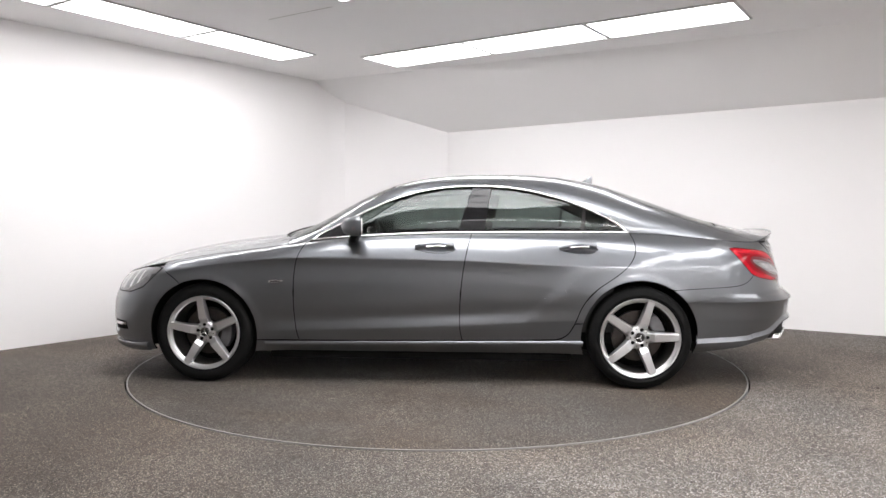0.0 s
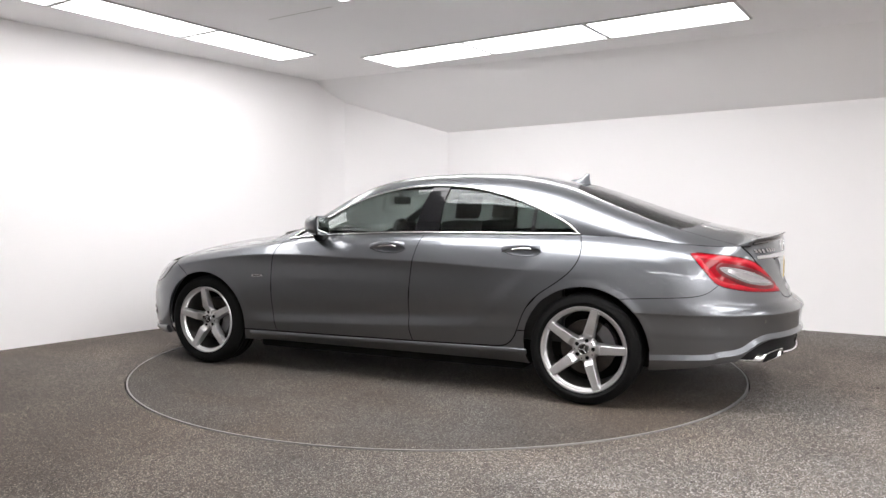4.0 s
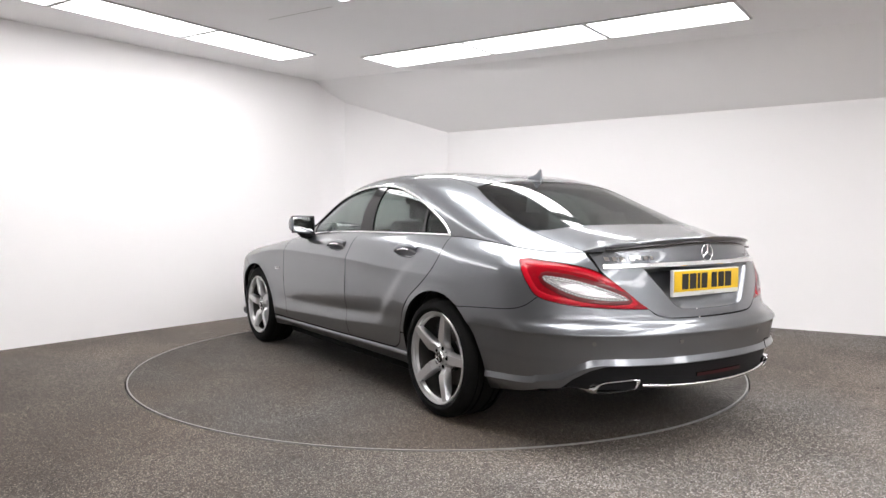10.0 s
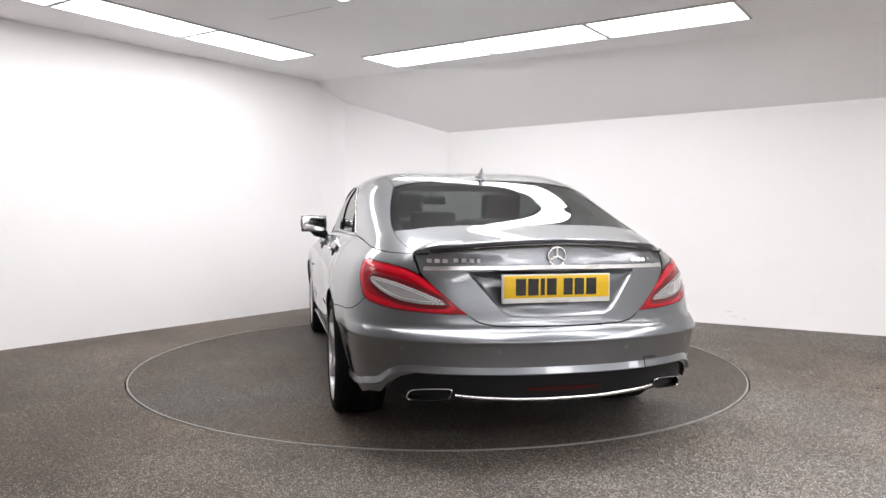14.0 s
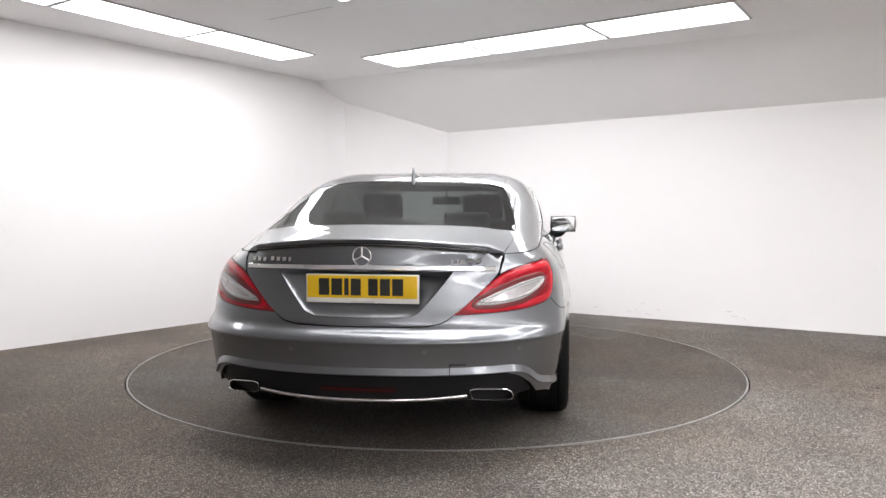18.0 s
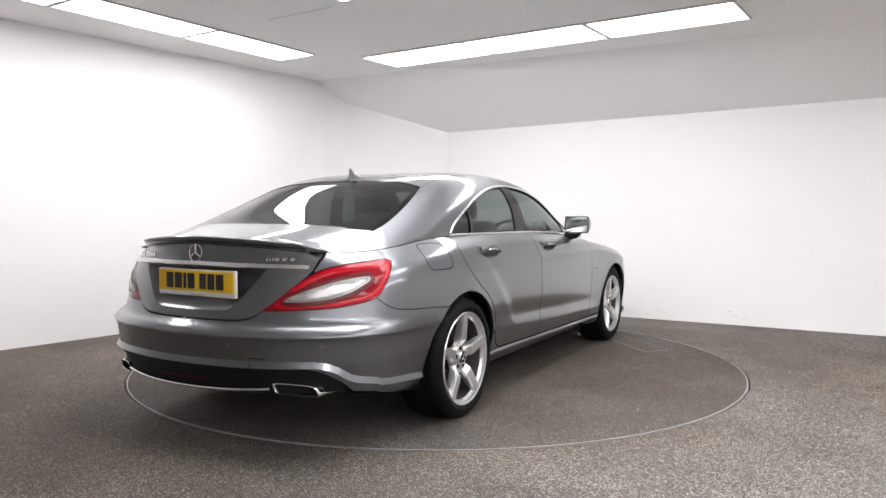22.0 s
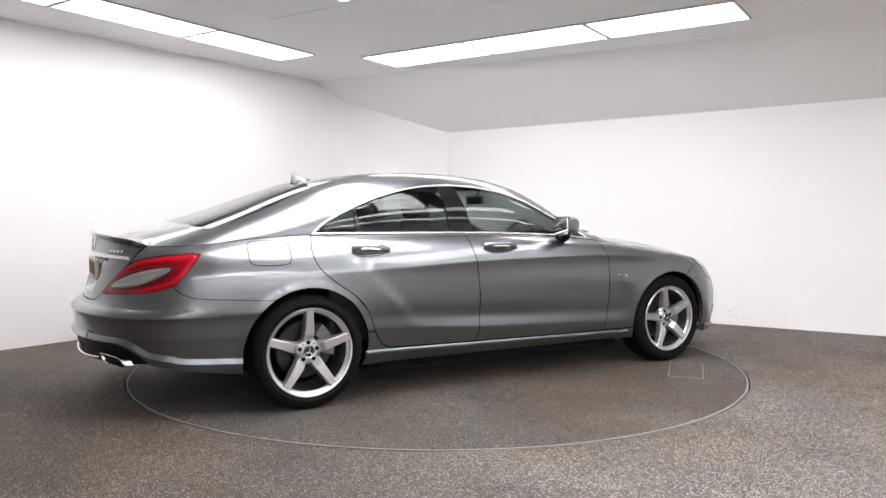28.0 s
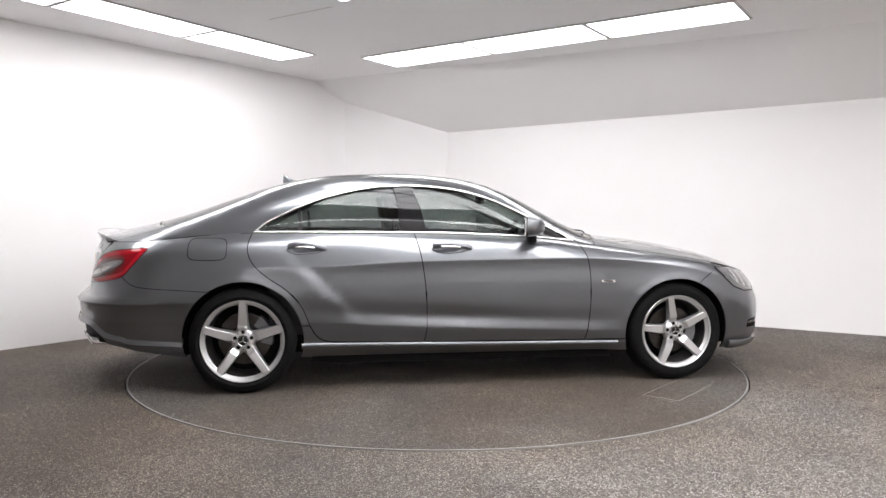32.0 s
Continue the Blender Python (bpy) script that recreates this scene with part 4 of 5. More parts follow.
def build_car():
    car = new("car")
    both = (1, -1)
    # dark inner shell behind the panels, black so that the gaps look shaded
    for s in both:
        half = side_poly([(-0.44, 0.24)] + [(x, z) for x, z in arc(RA, 0.331, 0.40, 195, -15, 14)] + [(2.40, 0.21)] + arc(FA, 0.331, 0.40, 195, -15, 14) + [(3.35, 0.21), (3.45, 0.22), (3.45, 0.70)] + [(x, bz(x) - 0.02) for x in np.linspace(3.3, -0.9, 30)])
        half += [yz(0.56, 0.93), yz(0.46, 0.85), yz(0.46, 0.46), yz(0.60, 0.46), yz(0.72, 0.40), yz(0.80, 0.31)]
        part("inner_shell", panel(half, skirt, 0.06, 0.0, 0.004, -0.022, s), DARK, car, "added black shell that shades the panel gaps")
    # underbody
    part("underbody", shift(box(-0.50, 3.45, -0.60, 0.60, 0.19, 0.30, 0.03)), DARK, car, "dark underbody tray")
    # lower black slab added to deepen the shade under the sills
    part("underbody", shift(box(0.42, 2.46, -0.77, 0.77, 0.145, 0.24, 0.02)), DARK, car)
    for cx, r in ((FA, 0.395), (RA, 0.405)):
        for s in both:
            bm = bmesh.new()
            rows = []
            for i in range(25):
                t = radians(-8 + 196 * i / 24)
                rows.append([bm.verts.new((cx + r * math.cos(t), y, 0.331 + r * math.sin(t))) for y in (0.845, 0.55)])
            for a, b in zip(rows, rows[1:]):
                bm.faces.new((a[0], b[0], b[1], a[1]))
            bm.faces.new([v[1] for v in rows])
            part("wheel_arch_liner", shift(smooth(bm), s), DARK, car, "black wheel arch liner")

    for s in both:
        # side panels
        wing = belt_line(3.145, 2.185, 10)[:-1] + FRONT_EDGE + [(2.40, 0.288)] + arc(FA, 0.331, ARCH_F, 187, 66, 16) + [(3.05, 0.690), (3.09, 0.720), (3.150, 0.758)]
        part("front_wing", panel(side_poly(wing), skirt, side=s, lines=FOLDS), PAINT, car)
        fdoor = FRONT_EDGE + [(1.9, 0.290), (1.5, 0.294)] + B_EDGE + belt_line(1.085, 2.185, 14)[1:-1]
        d1 = part("front_door", panel(side_poly(fdoor), skirt, side=s, hole=cup_poly(1.44, 1.20), lines=FOLDS), PAINT, car)
        rdoor = list(reversed(B_EDGE)) + [(0.85, 0.302)] + REAR_EDGE + belt_line(0.052, 1.085, 12)[1:-1]
        d2 = part("rear_door", panel(side_poly(rdoor), skirt, side=s, hole=cup_poly(0.505, 0.28), lines=FOLDS), PAINT, car)
        lower = [e for e in REAR_EDGE if e[1] < 0.43]
        sill = [(2.515, 0.205)] + arc(FA, 0.331, ARCH_F, 201, 187.2, 3) + [(2.40, 0.285), (2.228, 0.285), (1.9, 0.287), (1.5, 0.291), (1.143, 0.294), (0.85, 0.299)] + [(x - 0.0, z - 0.003) for x, z in lower] + arc(RA, 0.331, ARCH_R, 14, -20, 5)
        part("sill", panel(side_poly(sill), skirt, side=s), PAINT, car)
        pts, nn = surf_path(skirt, side_path([(x, 0.262 + 0.012 * (2.46 - x)) for x in np.linspace(2.46, 0.36, 20)]), s, 0.006)
        part("sill_moulding", sweep(pts, 0.036, 0.022, nn), PAINT, car, "raised silver-grey sill moulding")
        quarter = list(reversed([e for e in REAR_EDGE if e[1] > 0.415])) + arc(RA, 0.331, ARCH_R, 14, 120.8, 14) + SEAM
        qp = side_poly(quarter) + list(reversed(TAIL_LOW[:16]))[1:] + [xz(-0.62, 0.915)] + list(reversed(TAIL_UP))[1:23] + [yz(0.610, 0.868), yz(0.618, 0.90), yz(0.624, 0.944)]
        qp += [xz(x, bz(x)) for x in np.linspace(-0.86, 0.03, 20)]
        part("quarter_panel", panel(qp, skirt, side=s, lines=FOLDS[:6]), PAINT, car)
        # upper side: pillars and roof rail round the window opening
        outer = [(x, 0.0) for x in np.linspace(-0.868, 2.32, 44)] + upper_poly_top(SCREEN_EDGE) + upper_poly_top([(x, 0.560) for x in np.linspace(1.5, 0.25, 12)]) + upper_poly_top(GLASS_EDGE) + upper_poly_top(LID_EDGE[1:])
        hole = upper_poly_side(WIN_LOW + WIN_TOP[1:-1])
        part("body_side_frame", panel(outer, upper, 0.022, 0.0012, 0.01, 0, s, hole=hole), PAINT, car, "silver-grey pillars and roof rail")
        # side glass and its surrounds
        def zt_at(x):
            xs = np.array([p[0] for p in WIN_TOP])
            zs = np.array([p[1] for p in WIN_TOP])
            o = np.argsort(xs)
            return float(np.interp(x, xs[o], zs[o]))
        # door glass is split by the leaning B pillar and the upright bar of the quarter light
        def pane(x_lo_b, x_lo_t, x_hi_b, x_hi_t):
            low = [(x, bz(x) + 0.010) for x in np.linspace(x_hi_b, x_lo_b, 12)]
            top = [(x, zt_at(x)) for x in np.linspace(x_lo_t, x_hi_t, 26)]
            return upper_poly_side(low + top)
        part("side_window", panel(pane(1.165, 1.06, 2.145, 2.14), upper, 0.05, 0.0, 0.004, -0.010, s), GLASS, car, "tinted front side window")
        part("side_window", panel(pane(0.375, 0.355, 1.01, 0.965), upper, 0.05, 0.0, 0.004, -0.010, s), GLASS, car, "tinted rear side window")
        part("quarter_light", panel(pane(0.085, 0.095, 0.345, 0.33), upper, 0.04, 0.0, 0.004, -0.010, s), GLASS, car, "small tinted quarter light")
        part("b_pillar", panel(pane(1.0, 0.955, 1.175, 1.075), upper, 0.04, 0.0, 0.012, -0.003, s), PILLARBLACK, car, "gloss black centre pillar")
        part("window_bar", panel(pane(0.345, 0.332, 0.372, 0.352), upper, 0.03, 0.0, 0.012, -0.002, s), GLOSSBLACK, car)
        # mirror corner piece
        part("mirror_corner", panel(pane(1.93, 1.95, 2.145, 2.142), upper, 0.03, 0.0, 0.010, -0.004, s), GLOSSBLACK, car)
        pts, nn = surf_path(upper, upper_poly_side(WIN_TOP), s, 0.002)
        part("window_trim", sweep(pts, 0.016, 0.010, nn), SATIN, car, "bright metal window surround")
        pts, nn = surf_path(upper, upper_poly_side([(x, bz(x) + 0.004) for x in np.linspace(0.06, 2.17, 30)]), s, 0.004)
        part("belt_trim", sweep(pts, 0.016, 0.012, nn), SATIN, car, "bright metal strip under the windows")
        # strip of the front wing beside the bonnet
        wt = [(x, 0.0) for x in np.linspace(2.33, 3.50, 16)] + [(x, upper_s_from_y(x, min(0.70, float(belt_y(x)) - 0.02))) for x in np.linspace(3.50, 2.33, 14)]
        part("wing_top", panel(wt, upper, 0.03, 0.001, 0.01, 0, s), PAINT, car)
        # door handles
        for d, x0, x1 in ((d1, 1.44, 1.20), (d2, 0.505, 0.28)):
            part("handle_cup", bowl(cup_poly(x0, x1), skirt, 0.016, s), PAINT, d, "dished handle recess")
            hp = [(x0 + 0.012 - (x0 - x1 + 0.01) * t, 0.906 + 0.016 * t + 0.010 * math.sin(math.pi * t)) for t in np.linspace(0, 1, 11)]
            pts, nn = surf_path(skirt, side_path(hp), s, 0.0)
            lift = np.array([0.004 + 0.024 * math.sin(math.pi * t) ** 0.5 for t in np.linspace(0, 1, 11)])[:, None]
            h = part("door_handle", sweep(pts + nn * lift, 0.033, 0.017, nn, seg=12), PAINT, d, "silver-grey pull handle")
            hp2 = [(x, z - 0.017) for x, z in hp[3:9]]
            pts, nn = surf_path(skirt, side_path(hp2), s, 0.0)
            part("handle_strip", sweep(pts + nn * (lift[3:9] + 0.001), 0.013, 0.010, nn), CHROME, h, "bright chrome strip")
        # wing badge
        part("wing_badge", panel(side_poly([(2.425, 0.673), (2.335, 0.677), (2.328, 0.690), (2.42, 0.690)]), skirt, 0.02, 0.0, 0.006, 0.005, s), SATIN, car, "small chrome wing badge")
        part("badge_inlay", panel(side_poly([(2.412, 0.677), (2.345, 0.680), (2.342, 0.686), (2.408, 0.686)]), skirt, 0.02, 0.0, 0.003, 0.0065, s), PLASTIC, car)
        # mirror
        mirror = new("door_mirror")
        mirror.parent = car
        bm = bmesh.new()
        bmesh.ops.create_uvsphere(bm, u_segments=28, v_segments=18, radius=1)
        for v in bm.verts:
            c = v.co.copy()
            c = Vector((math.copysign(abs(c.x) ** 0.7, c.x), math.copysign(abs(c.y) ** 0.62, c.y), math.copysign(abs(c.z) ** 0.62, c.z)))
            x = c.x * 0.098
            if x < -0.03:
                x = -0.03 - (abs(x) - 0.03) * 0.1
            k = 1 - 0.18 * max(0, c.x)
            v.co = Vector((1.825 + x - 0.02 * c.y + 0.01, 0.940 + c.y * 0.106 * k, 1.045 + c.z * 0.067 * k + 0.006 * c.y))
        part("mirror_shell", shift(smooth(bm, 50), s), PAINT, mirror)
        bm = bmesh.new()
        rows = []
        for k in range(9):
            b = radians(-8 + 96 * k / 8)
            rows.append([bm.verts.new((1.835 + 0.092 * math.cos(b) * (1 - 0.10 * q * q) - 0.02 * math.sin(b), 0.940 + 0.1045 * math.sin(b), 1.030 + 0.030 * q * 0.42 + 0.006 * math.sin(b))) for q in (-1, 0, 1)])
        for p, q in zip(rows, rows[1:]):
            for j in range(2):
                bm.faces.new((p[j], p[j + 1], q[j + 1], q[j]))
        bmesh.ops.solidify(bm, geom=bm.faces, thickness=0.006)
        bmesh.ops.recalc_face_normals(bm, faces=bm.faces)
        part("indicator_lens", shift(smooth(bm, 50), s), CLEARLENS, mirror, "clear indicator strip along the mirror shell")
        bm = box(-0.006, 0.006, -0.090, 0.090, -0.055, 0.055, 0.004)
        bmesh.ops.rotate(bm, cent=(0, 0, 0), matrix=Matrix.Rotation(radians(10), 3, "Z"), verts=bm.verts)
        bmesh.ops.translate(bm, vec=(1.800, 0.940, 1.046), verts=bm.verts)
        part("mirror_glass", shift(bm, s), MIRROR, mirror, "mirror glass in a dark rim")
        bm = box(-0.004, 0.004, -0.100, 0.100, -0.063, 0.063, 0.004)
        bmesh.ops.rotate(bm, cent=(0, 0, 0), matrix=Matrix.Rotation(radians(10), 3, "Z"), verts=bm.verts)
        bmesh.ops.translate(bm, vec=(1.806, 0.940, 1.046), verts=bm.verts)
        part("mirror_rim", shift(bm, s), PLASTIC, mirror)
        part("mirror_foot", shift(sweep([(1.84, 0.945, 0.995), (1.85, 0.915, 0.965), (1.865, 0.875, 0.955), (1.87, 0.83, 0.965)], 0.07, 0.05, [(0, 0.4, 1)] * 4, seg=12), s), PLASTIC, mirror, "black mirror foot")
        # headlight
        hl = side_poly([(3.150, 0.768), (3.215, 0.70), (3.292, 0.635), (3.40, 0.598), (3.55, 0.592), (3.60, 0.645), (3.56, 0.70), (3.46, 0.728), (3.30, 0.762)])
        hp = part("headlight", panel(hl, skirt, 0.025, 0.002, 0.02, 0.0, s), LAMPDARK, car, "clear headlight with a silvery interior and dark projectors")
        for (xa, za), (xb, zb), wd in (((3.30, 0.740), (3.345, 0.655), 0.020), ((3.36, 0.735), (3.42, 0.630), 0.026), ((3.435, 0.722), (3.495, 0.620), 0.024), ((3.51, 0.700), (3.55, 0.620), 0.018)):
            pts, nn = surf_path(skirt, side_path([(xa + (xb - xa) * t, za + (zb - za) * t) for t in np.linspace(0, 1, 6)]), s, -0.001)
            part("reflector_fin", sweep(pts, wd, 0.008, nn), CHROME, hp, "bright chrome fin in the lamp")
        pts, nn = surf_path(skirt, side_path([(3.27, 0.712), (3.34, 0.652), (3.43, 0.615), (3.53, 0.606)]), s, 0.001)
        part("light_strip", sweep(pts, 0.010, 0.004, nn), LED, hp)
        pts, nn = surf_path(skirt, hl, s, 0.0)
        part("lamp_seal", sweep(pts, 0.006, 0.004, nn, closed=True, seg=6), DARK, hp)
        part("bumper_slot", panel(side_poly([(3.43, 0.338), (3.56, 0.332), (3.56, 0.396), (3.45, 0.392)]), skirt, 0.03, 0.0, 0.01, 0.003, s), DARK, car, "black slot in the front bumper")
        part("running_light", panel(side_poly([(3.44, 0.366), (3.555, 0.362), (3.555, 0.382), (3.445, 0.384)]), skirt, 0.03, 0.0, 0.01, 0.006, s), CHROME, car, "chrome daytime running light strip")
    for cx, s, rear, turn in ((FA, 1, False, -6), (RA, 1, True, 16), (FA, -1, False, -11), (RA, -1, True, 0)):
        wheel(car, cx, s, rear, turn)

    # front bumper over the whole nose
    for s in both:
        def nose(z):
            return float(front_x(z)) - 1e-4
        fb = side_poly(arc(FA, 0.331, ARCH_F, -20, 66, 12) + [(3.05, 0.687), (3.09, 0.717), (3.146, 0.762), (3.212, 0.697), (3.288, 0.632), (3.40, 0.595), (3.55, 0.589), (3.603, 0.645), (3.60, 0.68)] + [(nose(0.68), 0.68), (nose(0.5), 0.5), (nose(0.3), 0.3), (nose(0.21), 0.21), (3.4, 0.205)])
        part("front_bumper", panel(fb, skirt, 0.035, 0.001, 0.01, 0, s), PAINT, car)
        pts, nn = surf_path(skirt, side_path([(x, 0.232 + 0.02 * (3.6 - x)) for x in np.linspace(3.25, 3.70, 12)]), s, 0.014)
        part("front_splitter", sweep(pts, 0.07, 0.040, nn), PAINT, car, "silver-grey lower bumper lip")

    # bonnet, windscreen, roof, rear window, boot lid top
    hood = [(2.43, 0.0), (2.42, 0.3), (2.385, 0.55), (2.335, 0.69)] + [(x, min(0.70, float(belt_y(x)) - 0.02)) for x in np.linspace(2.4, 3.5, 14)] + [(3.58, 0.45), (3.645, 0.2), (3.66, 0.0)]
    part("bonnet", panel(mirror_poly(hood), top_sheet, 0.035, 0.002, 0.012), PAINT, car, "silver-grey bonnet")
    screen = [(2.435, 0.0), (2.42, 0.3), (2.39, 0.55)] + SCREEN_EDGE + [(1.66, 0.45), (1.68, 0.25), (1.69, 0.0)]
    part("windscreen", panel(mirror_poly(screen), top_sheet, 0.05, 0.002, 0.005, -0.003), FRONTGLASS, car, "clear windscreen")
    roof = [(1.69, 0.0), (1.68, 0.25), (1.66, 0.45), (1.62, 0.575)] + [(x, 0.560) for x in np.linspace(1.5, 0.25, 10)] + [(0.13, 0.560), (0.155, 0.42), (0.175, 0.2), (0.18, 0.0)]
    part("roof", panel(mirror_poly(roof), top_sheet, 0.035, 0.0015, 0.010), PAINT, car, "silver-grey roof")
    rglass = [(0.18, 0.0), (0.175, 0.2), (0.155, 0.42)] + GLASS_EDGE + [(-0.555, 0.58), (-0.59, 0.4), (-0.605, 0.2), (-0.610, 0.0)]
    fit3 = np.polyfit([p[0] for p in GLASS_EDGE], [p[1] for p in GLASS_EDGE], 3)
    def glass_sheet(x, y):
        ye = np.polyval(fit3, np.clip(x, -0.49, 0.13))
        zc, ze = upper_z(x, 0 * x), upper_z(x, ye)
        return np.stack([x, y, zc - (zc - ze) * np.clip(np.abs(y) / ye, 0, 1.1) ** 3.4], -1)
    part("rear_window", panel(mirror_poly(rglass), glass_sheet, 0.02, 0.002, 0.005, -0.002), REARGLASS, car, "dark tinted rear window")
    # black printed border round the rear window
    edge = mirror_poly(rglass)
    pts, nn = surf_path(glass_sheet, [tuple(q) for q in shrink(resample(edge, 0.06), 0.022)], 1, -0.014)
    part("window_border", sweep(pts, 0.045, 0.003, nn, closed=True, seg=6), DARK, car)
    lid = new("boot_lid")
    lid.parent = car
    tagged(lid, "silver-grey boot lid with a rear spoiler")
    top = [(-0.615, 0.0), (-0.610, 0.2), (-0.595, 0.4), (-0.56, 0.58)] + LID_EDGE + [(deck_edge_x(y, 0.002), y) for y in (0.55, 0.45, 0.35, 0.25, 0.12)] + [(deck_edge_x(0, 0.002), 0.0)]
    part("lid_top", panel(mirror_poly(top), top_sheet, 0.022, 0.0015, 0.010), PAINT, lid)
    face = [(0.0, 0.630), (0.18, 0.631), (0.30, 0.634), (0.355, 0.644), (0.385, 0.658)] + LID_SIDE + [(0.52, 0.955), (0.40, 0.964), (0.25, 0.974), (0.12, 0.980), (0.0, 0.981)]
    recess = [(0.0, 0.668), (0.15, 0.669), (0.22, 0.674), (0.262, 0.692), (0.30, 0.735), (0.345, 0.79), (0.385, 0.84), (0.405, 0.868), (0.2, 0.876), (0.0, 0.877)]
    def yz_poly(h):
        return [(y, z) for y, z in h] + [(-y, z) for y, z in reversed(h) if y > 1e-6]
    hole = yz_poly(recess)
    part("lid_face", panel(yz_poly(face), rear_wall, 0.03, 0.0015, 0.010, 0, 1, hole=hole), PAINT, lid)
    # plate recess: sloping walls and a back
    hb = shrink(resample(hole, 0.03), 0.0)
    hi = shrink(resample(hole, 0.03), 0.022)
    po = rear_wall(hb[:, 0], hb[:, 1])
    pi = rear_wall(hi[:, 0], hi[:, 1]) + np.array([0.030, 0, 0])
    bm = bmesh.new()
    a = [bm.verts.new(tuple(v)) for v in po]
    c = [bm.verts.new(tuple(v)) for v in pi]
    for i in range(len(a)):
        j = (i + 1) % len(a)
        bm.faces.new((a[i], a[j], c[j], c[i]))
    bm.faces.new(c)
    bmesh.ops.recalc_face_normals(bm, faces=bm.faces)
    part("plate_recess", shift(smooth(bm, 50)), PAINT, lid, "recess for the number plate")
    ys = np.linspace(-0.588, 0.588, 25)
    pts, nn = surf_path(rear_wall, [(y, 0.889 - 0.010 * (abs(y) / 0.588) ** 2) for y in ys], 1, 0.004)
    part("chrome_bar", sweep(pts, 0.024, 0.014, nn, prof=[(-0.5, -0.6), (-0.5, 0.05), (-0.40, 0.25), (0.36, 0.42), (0.5, 0.2), (0.5, -0.6)]), CHROME, lid, "chrome bar over the number plate")
    # spoiler lip
    bm = bmesh.new()
    rings = []
    for y in np.linspace(-0.622, 0.622, 41):
        e = max(0.15, min(1.0, (0.64 - abs(y)) / 0.10))
        x0 = deck_edge_x(y)
        z0 = float(upper_z(x0 + 0.012, y))
        zf = float(upper_z(x0 + 0.12 * e, y))
        rings.append([bm.verts.new(q) for q in ((x0 + 0.12 * e, y, zf + 0.001), (x0 + 0.06 * e, y, float(upper_z(x0 + 0.06 * e, y)) + 0.010 * e), (x0 + 0.005, y, z0 + 0.024 * e), (x0 - 0.020 * e, y, z0 + 0.034 * e), (x0 - 0.025 * e, y, z0 + 0.029 * e), (x0 - 0.006, y, z0 + 0.010 * e), (x0 + 0.002, y, z0 - 0.012), (x0 + 0.03 * e, y, z0 - 0.004))])
    for p, q in zip(rings, rings[1:]):
        for k in range(8):
            bm.faces.new((p[k], p[(k + 1) % 8], q[(k + 1) % 8], q[k]))
    bm.faces.new(rings[0])
    bm.faces.new(rings[-1])
    bmesh.ops.recalc_face_normals(bm, faces=bm.faces)
    part("spoiler", shift(smooth(bm, 40)), PAINT, lid, "silver-grey lip spoiler")
    # black strip painting the shade in the gap below the lip
    pts = [(deck_edge_x(y) - 0.008, y, float(upper_z(deck_edge_x(y) + 0.012, y)) + 0.006) for y in np.linspace(-0.555, 0.555, 31)]
    part("spoiler_seal", shift(sweep(pts, 0.018, 0.010, [(-1, 0, 0.2)] * 31)), GLOSSBLACK, lid, "black strip for the shade under the spoiler lip")
    # emblem: a plain chrome ring with spokes
    c = rear_wall(np.array([0.0]), np.array([0.935]))[0]
    em = part("emblem_ring", shift(sweep([(c[0] - 0.010 + (0.02 * math.sin(t)) * 0.15, 0.042 * math.cos(t), 0.938 + 0.042 * math.sin(t)) for t in np.linspace(0, 2 * math.pi, 32, endpoint=False)], 0.007, 0.006, [(-1, 0, 0)] * 32, closed=True)), CHROME, lid, "round chrome emblem")
    for k in range(3):
        t = radians(90 + 120 * k)
        part("emblem_arm", shift(sweep([(c[0] - 0.012, 0, 0.938), (c[0] - 0.011, 0.040 * math.cos(t), 0.938 + 0.040 * math.sin(t))], 0.009, 0.006, [(-1, 0, 0)] * 2)), CHROME, em)
    # model badges as plain chrome bars
    def bars(y0, spec, z, h):
        y = y0
        for wd, adv in spec:
            q = [(y, z), (y - wd, z), (y - wd, z + h), (y, z + h)]
            part("badge_bar", panel(q, rear_wall, 0.02, 0.0, 0.005, 0.004, 1), CHROME, lid, "small chrome badge bar")
            y -= adv
    bars(0.572, [(0.020, 0.033)] * 3, 0.905, 0.018)
    bars(0.460, [(0.020, 0.033)] * 3 + [(0.014, 0.03)], 0.909, 0.018)
    bars(-0.395, [(0.007, 0.013)] * 3 + [(0.020, 0.033)] * 3, 0.906, 0.015)

    # number plate
    px = float(rear_wall(np.array([0.0]), np.array([0.78]))[0][0]) + 0.020
    plate = new("number_plate")
    plate.parent = lid
    tagged(plate, "yellow number plate with dark bars in a pale holder")
    part("plate_holder", shift(box(px - 0.002, px + 0.016, -0.260, 0.260, 0.728, 0.858, 0.004)), PLATEWHITE, plate)
    part("plate_sheet", shift(box(px - 0.006, px - 0.002, -0.253, 0.253, 0.751, 0.852, 0.002)), YELLOW, plate)
    y = 0.198
    for k, wd in enumerate((0.048, 0.050, 0.020, 0.046, 0.0, 0.044, 0.046, 0.050)):
        if wd:
            part("plate_bar", shift(box(px - 0.0075, px - 0.0055, y - wd, y, 0.763, 0.839, 0.0)), INK, plate)
        y -= (wd + 0.010) if wd else 0.024
    part("holder_print", shift(box(px - 0.0035, px - 0.0018, -0.06, 0.05, 0.729, 0.739)), SCUFF, plate)

    # rear bumper
    half = [(MID, 0.433), yz(0.30, 0.433), yz(0.62, 0.428), yz(0.70, 0.40), yz(0.75, 0.355), yz(0.775, 0.305), yz(0.82, 0.290)]
    half += side_poly([(-0.66, 0.268), (-0.50, 0.242), (-0.40, 0.225)] + arc(RA, 0.331, ARCH_R, 197, 121, 14) + SEAM)
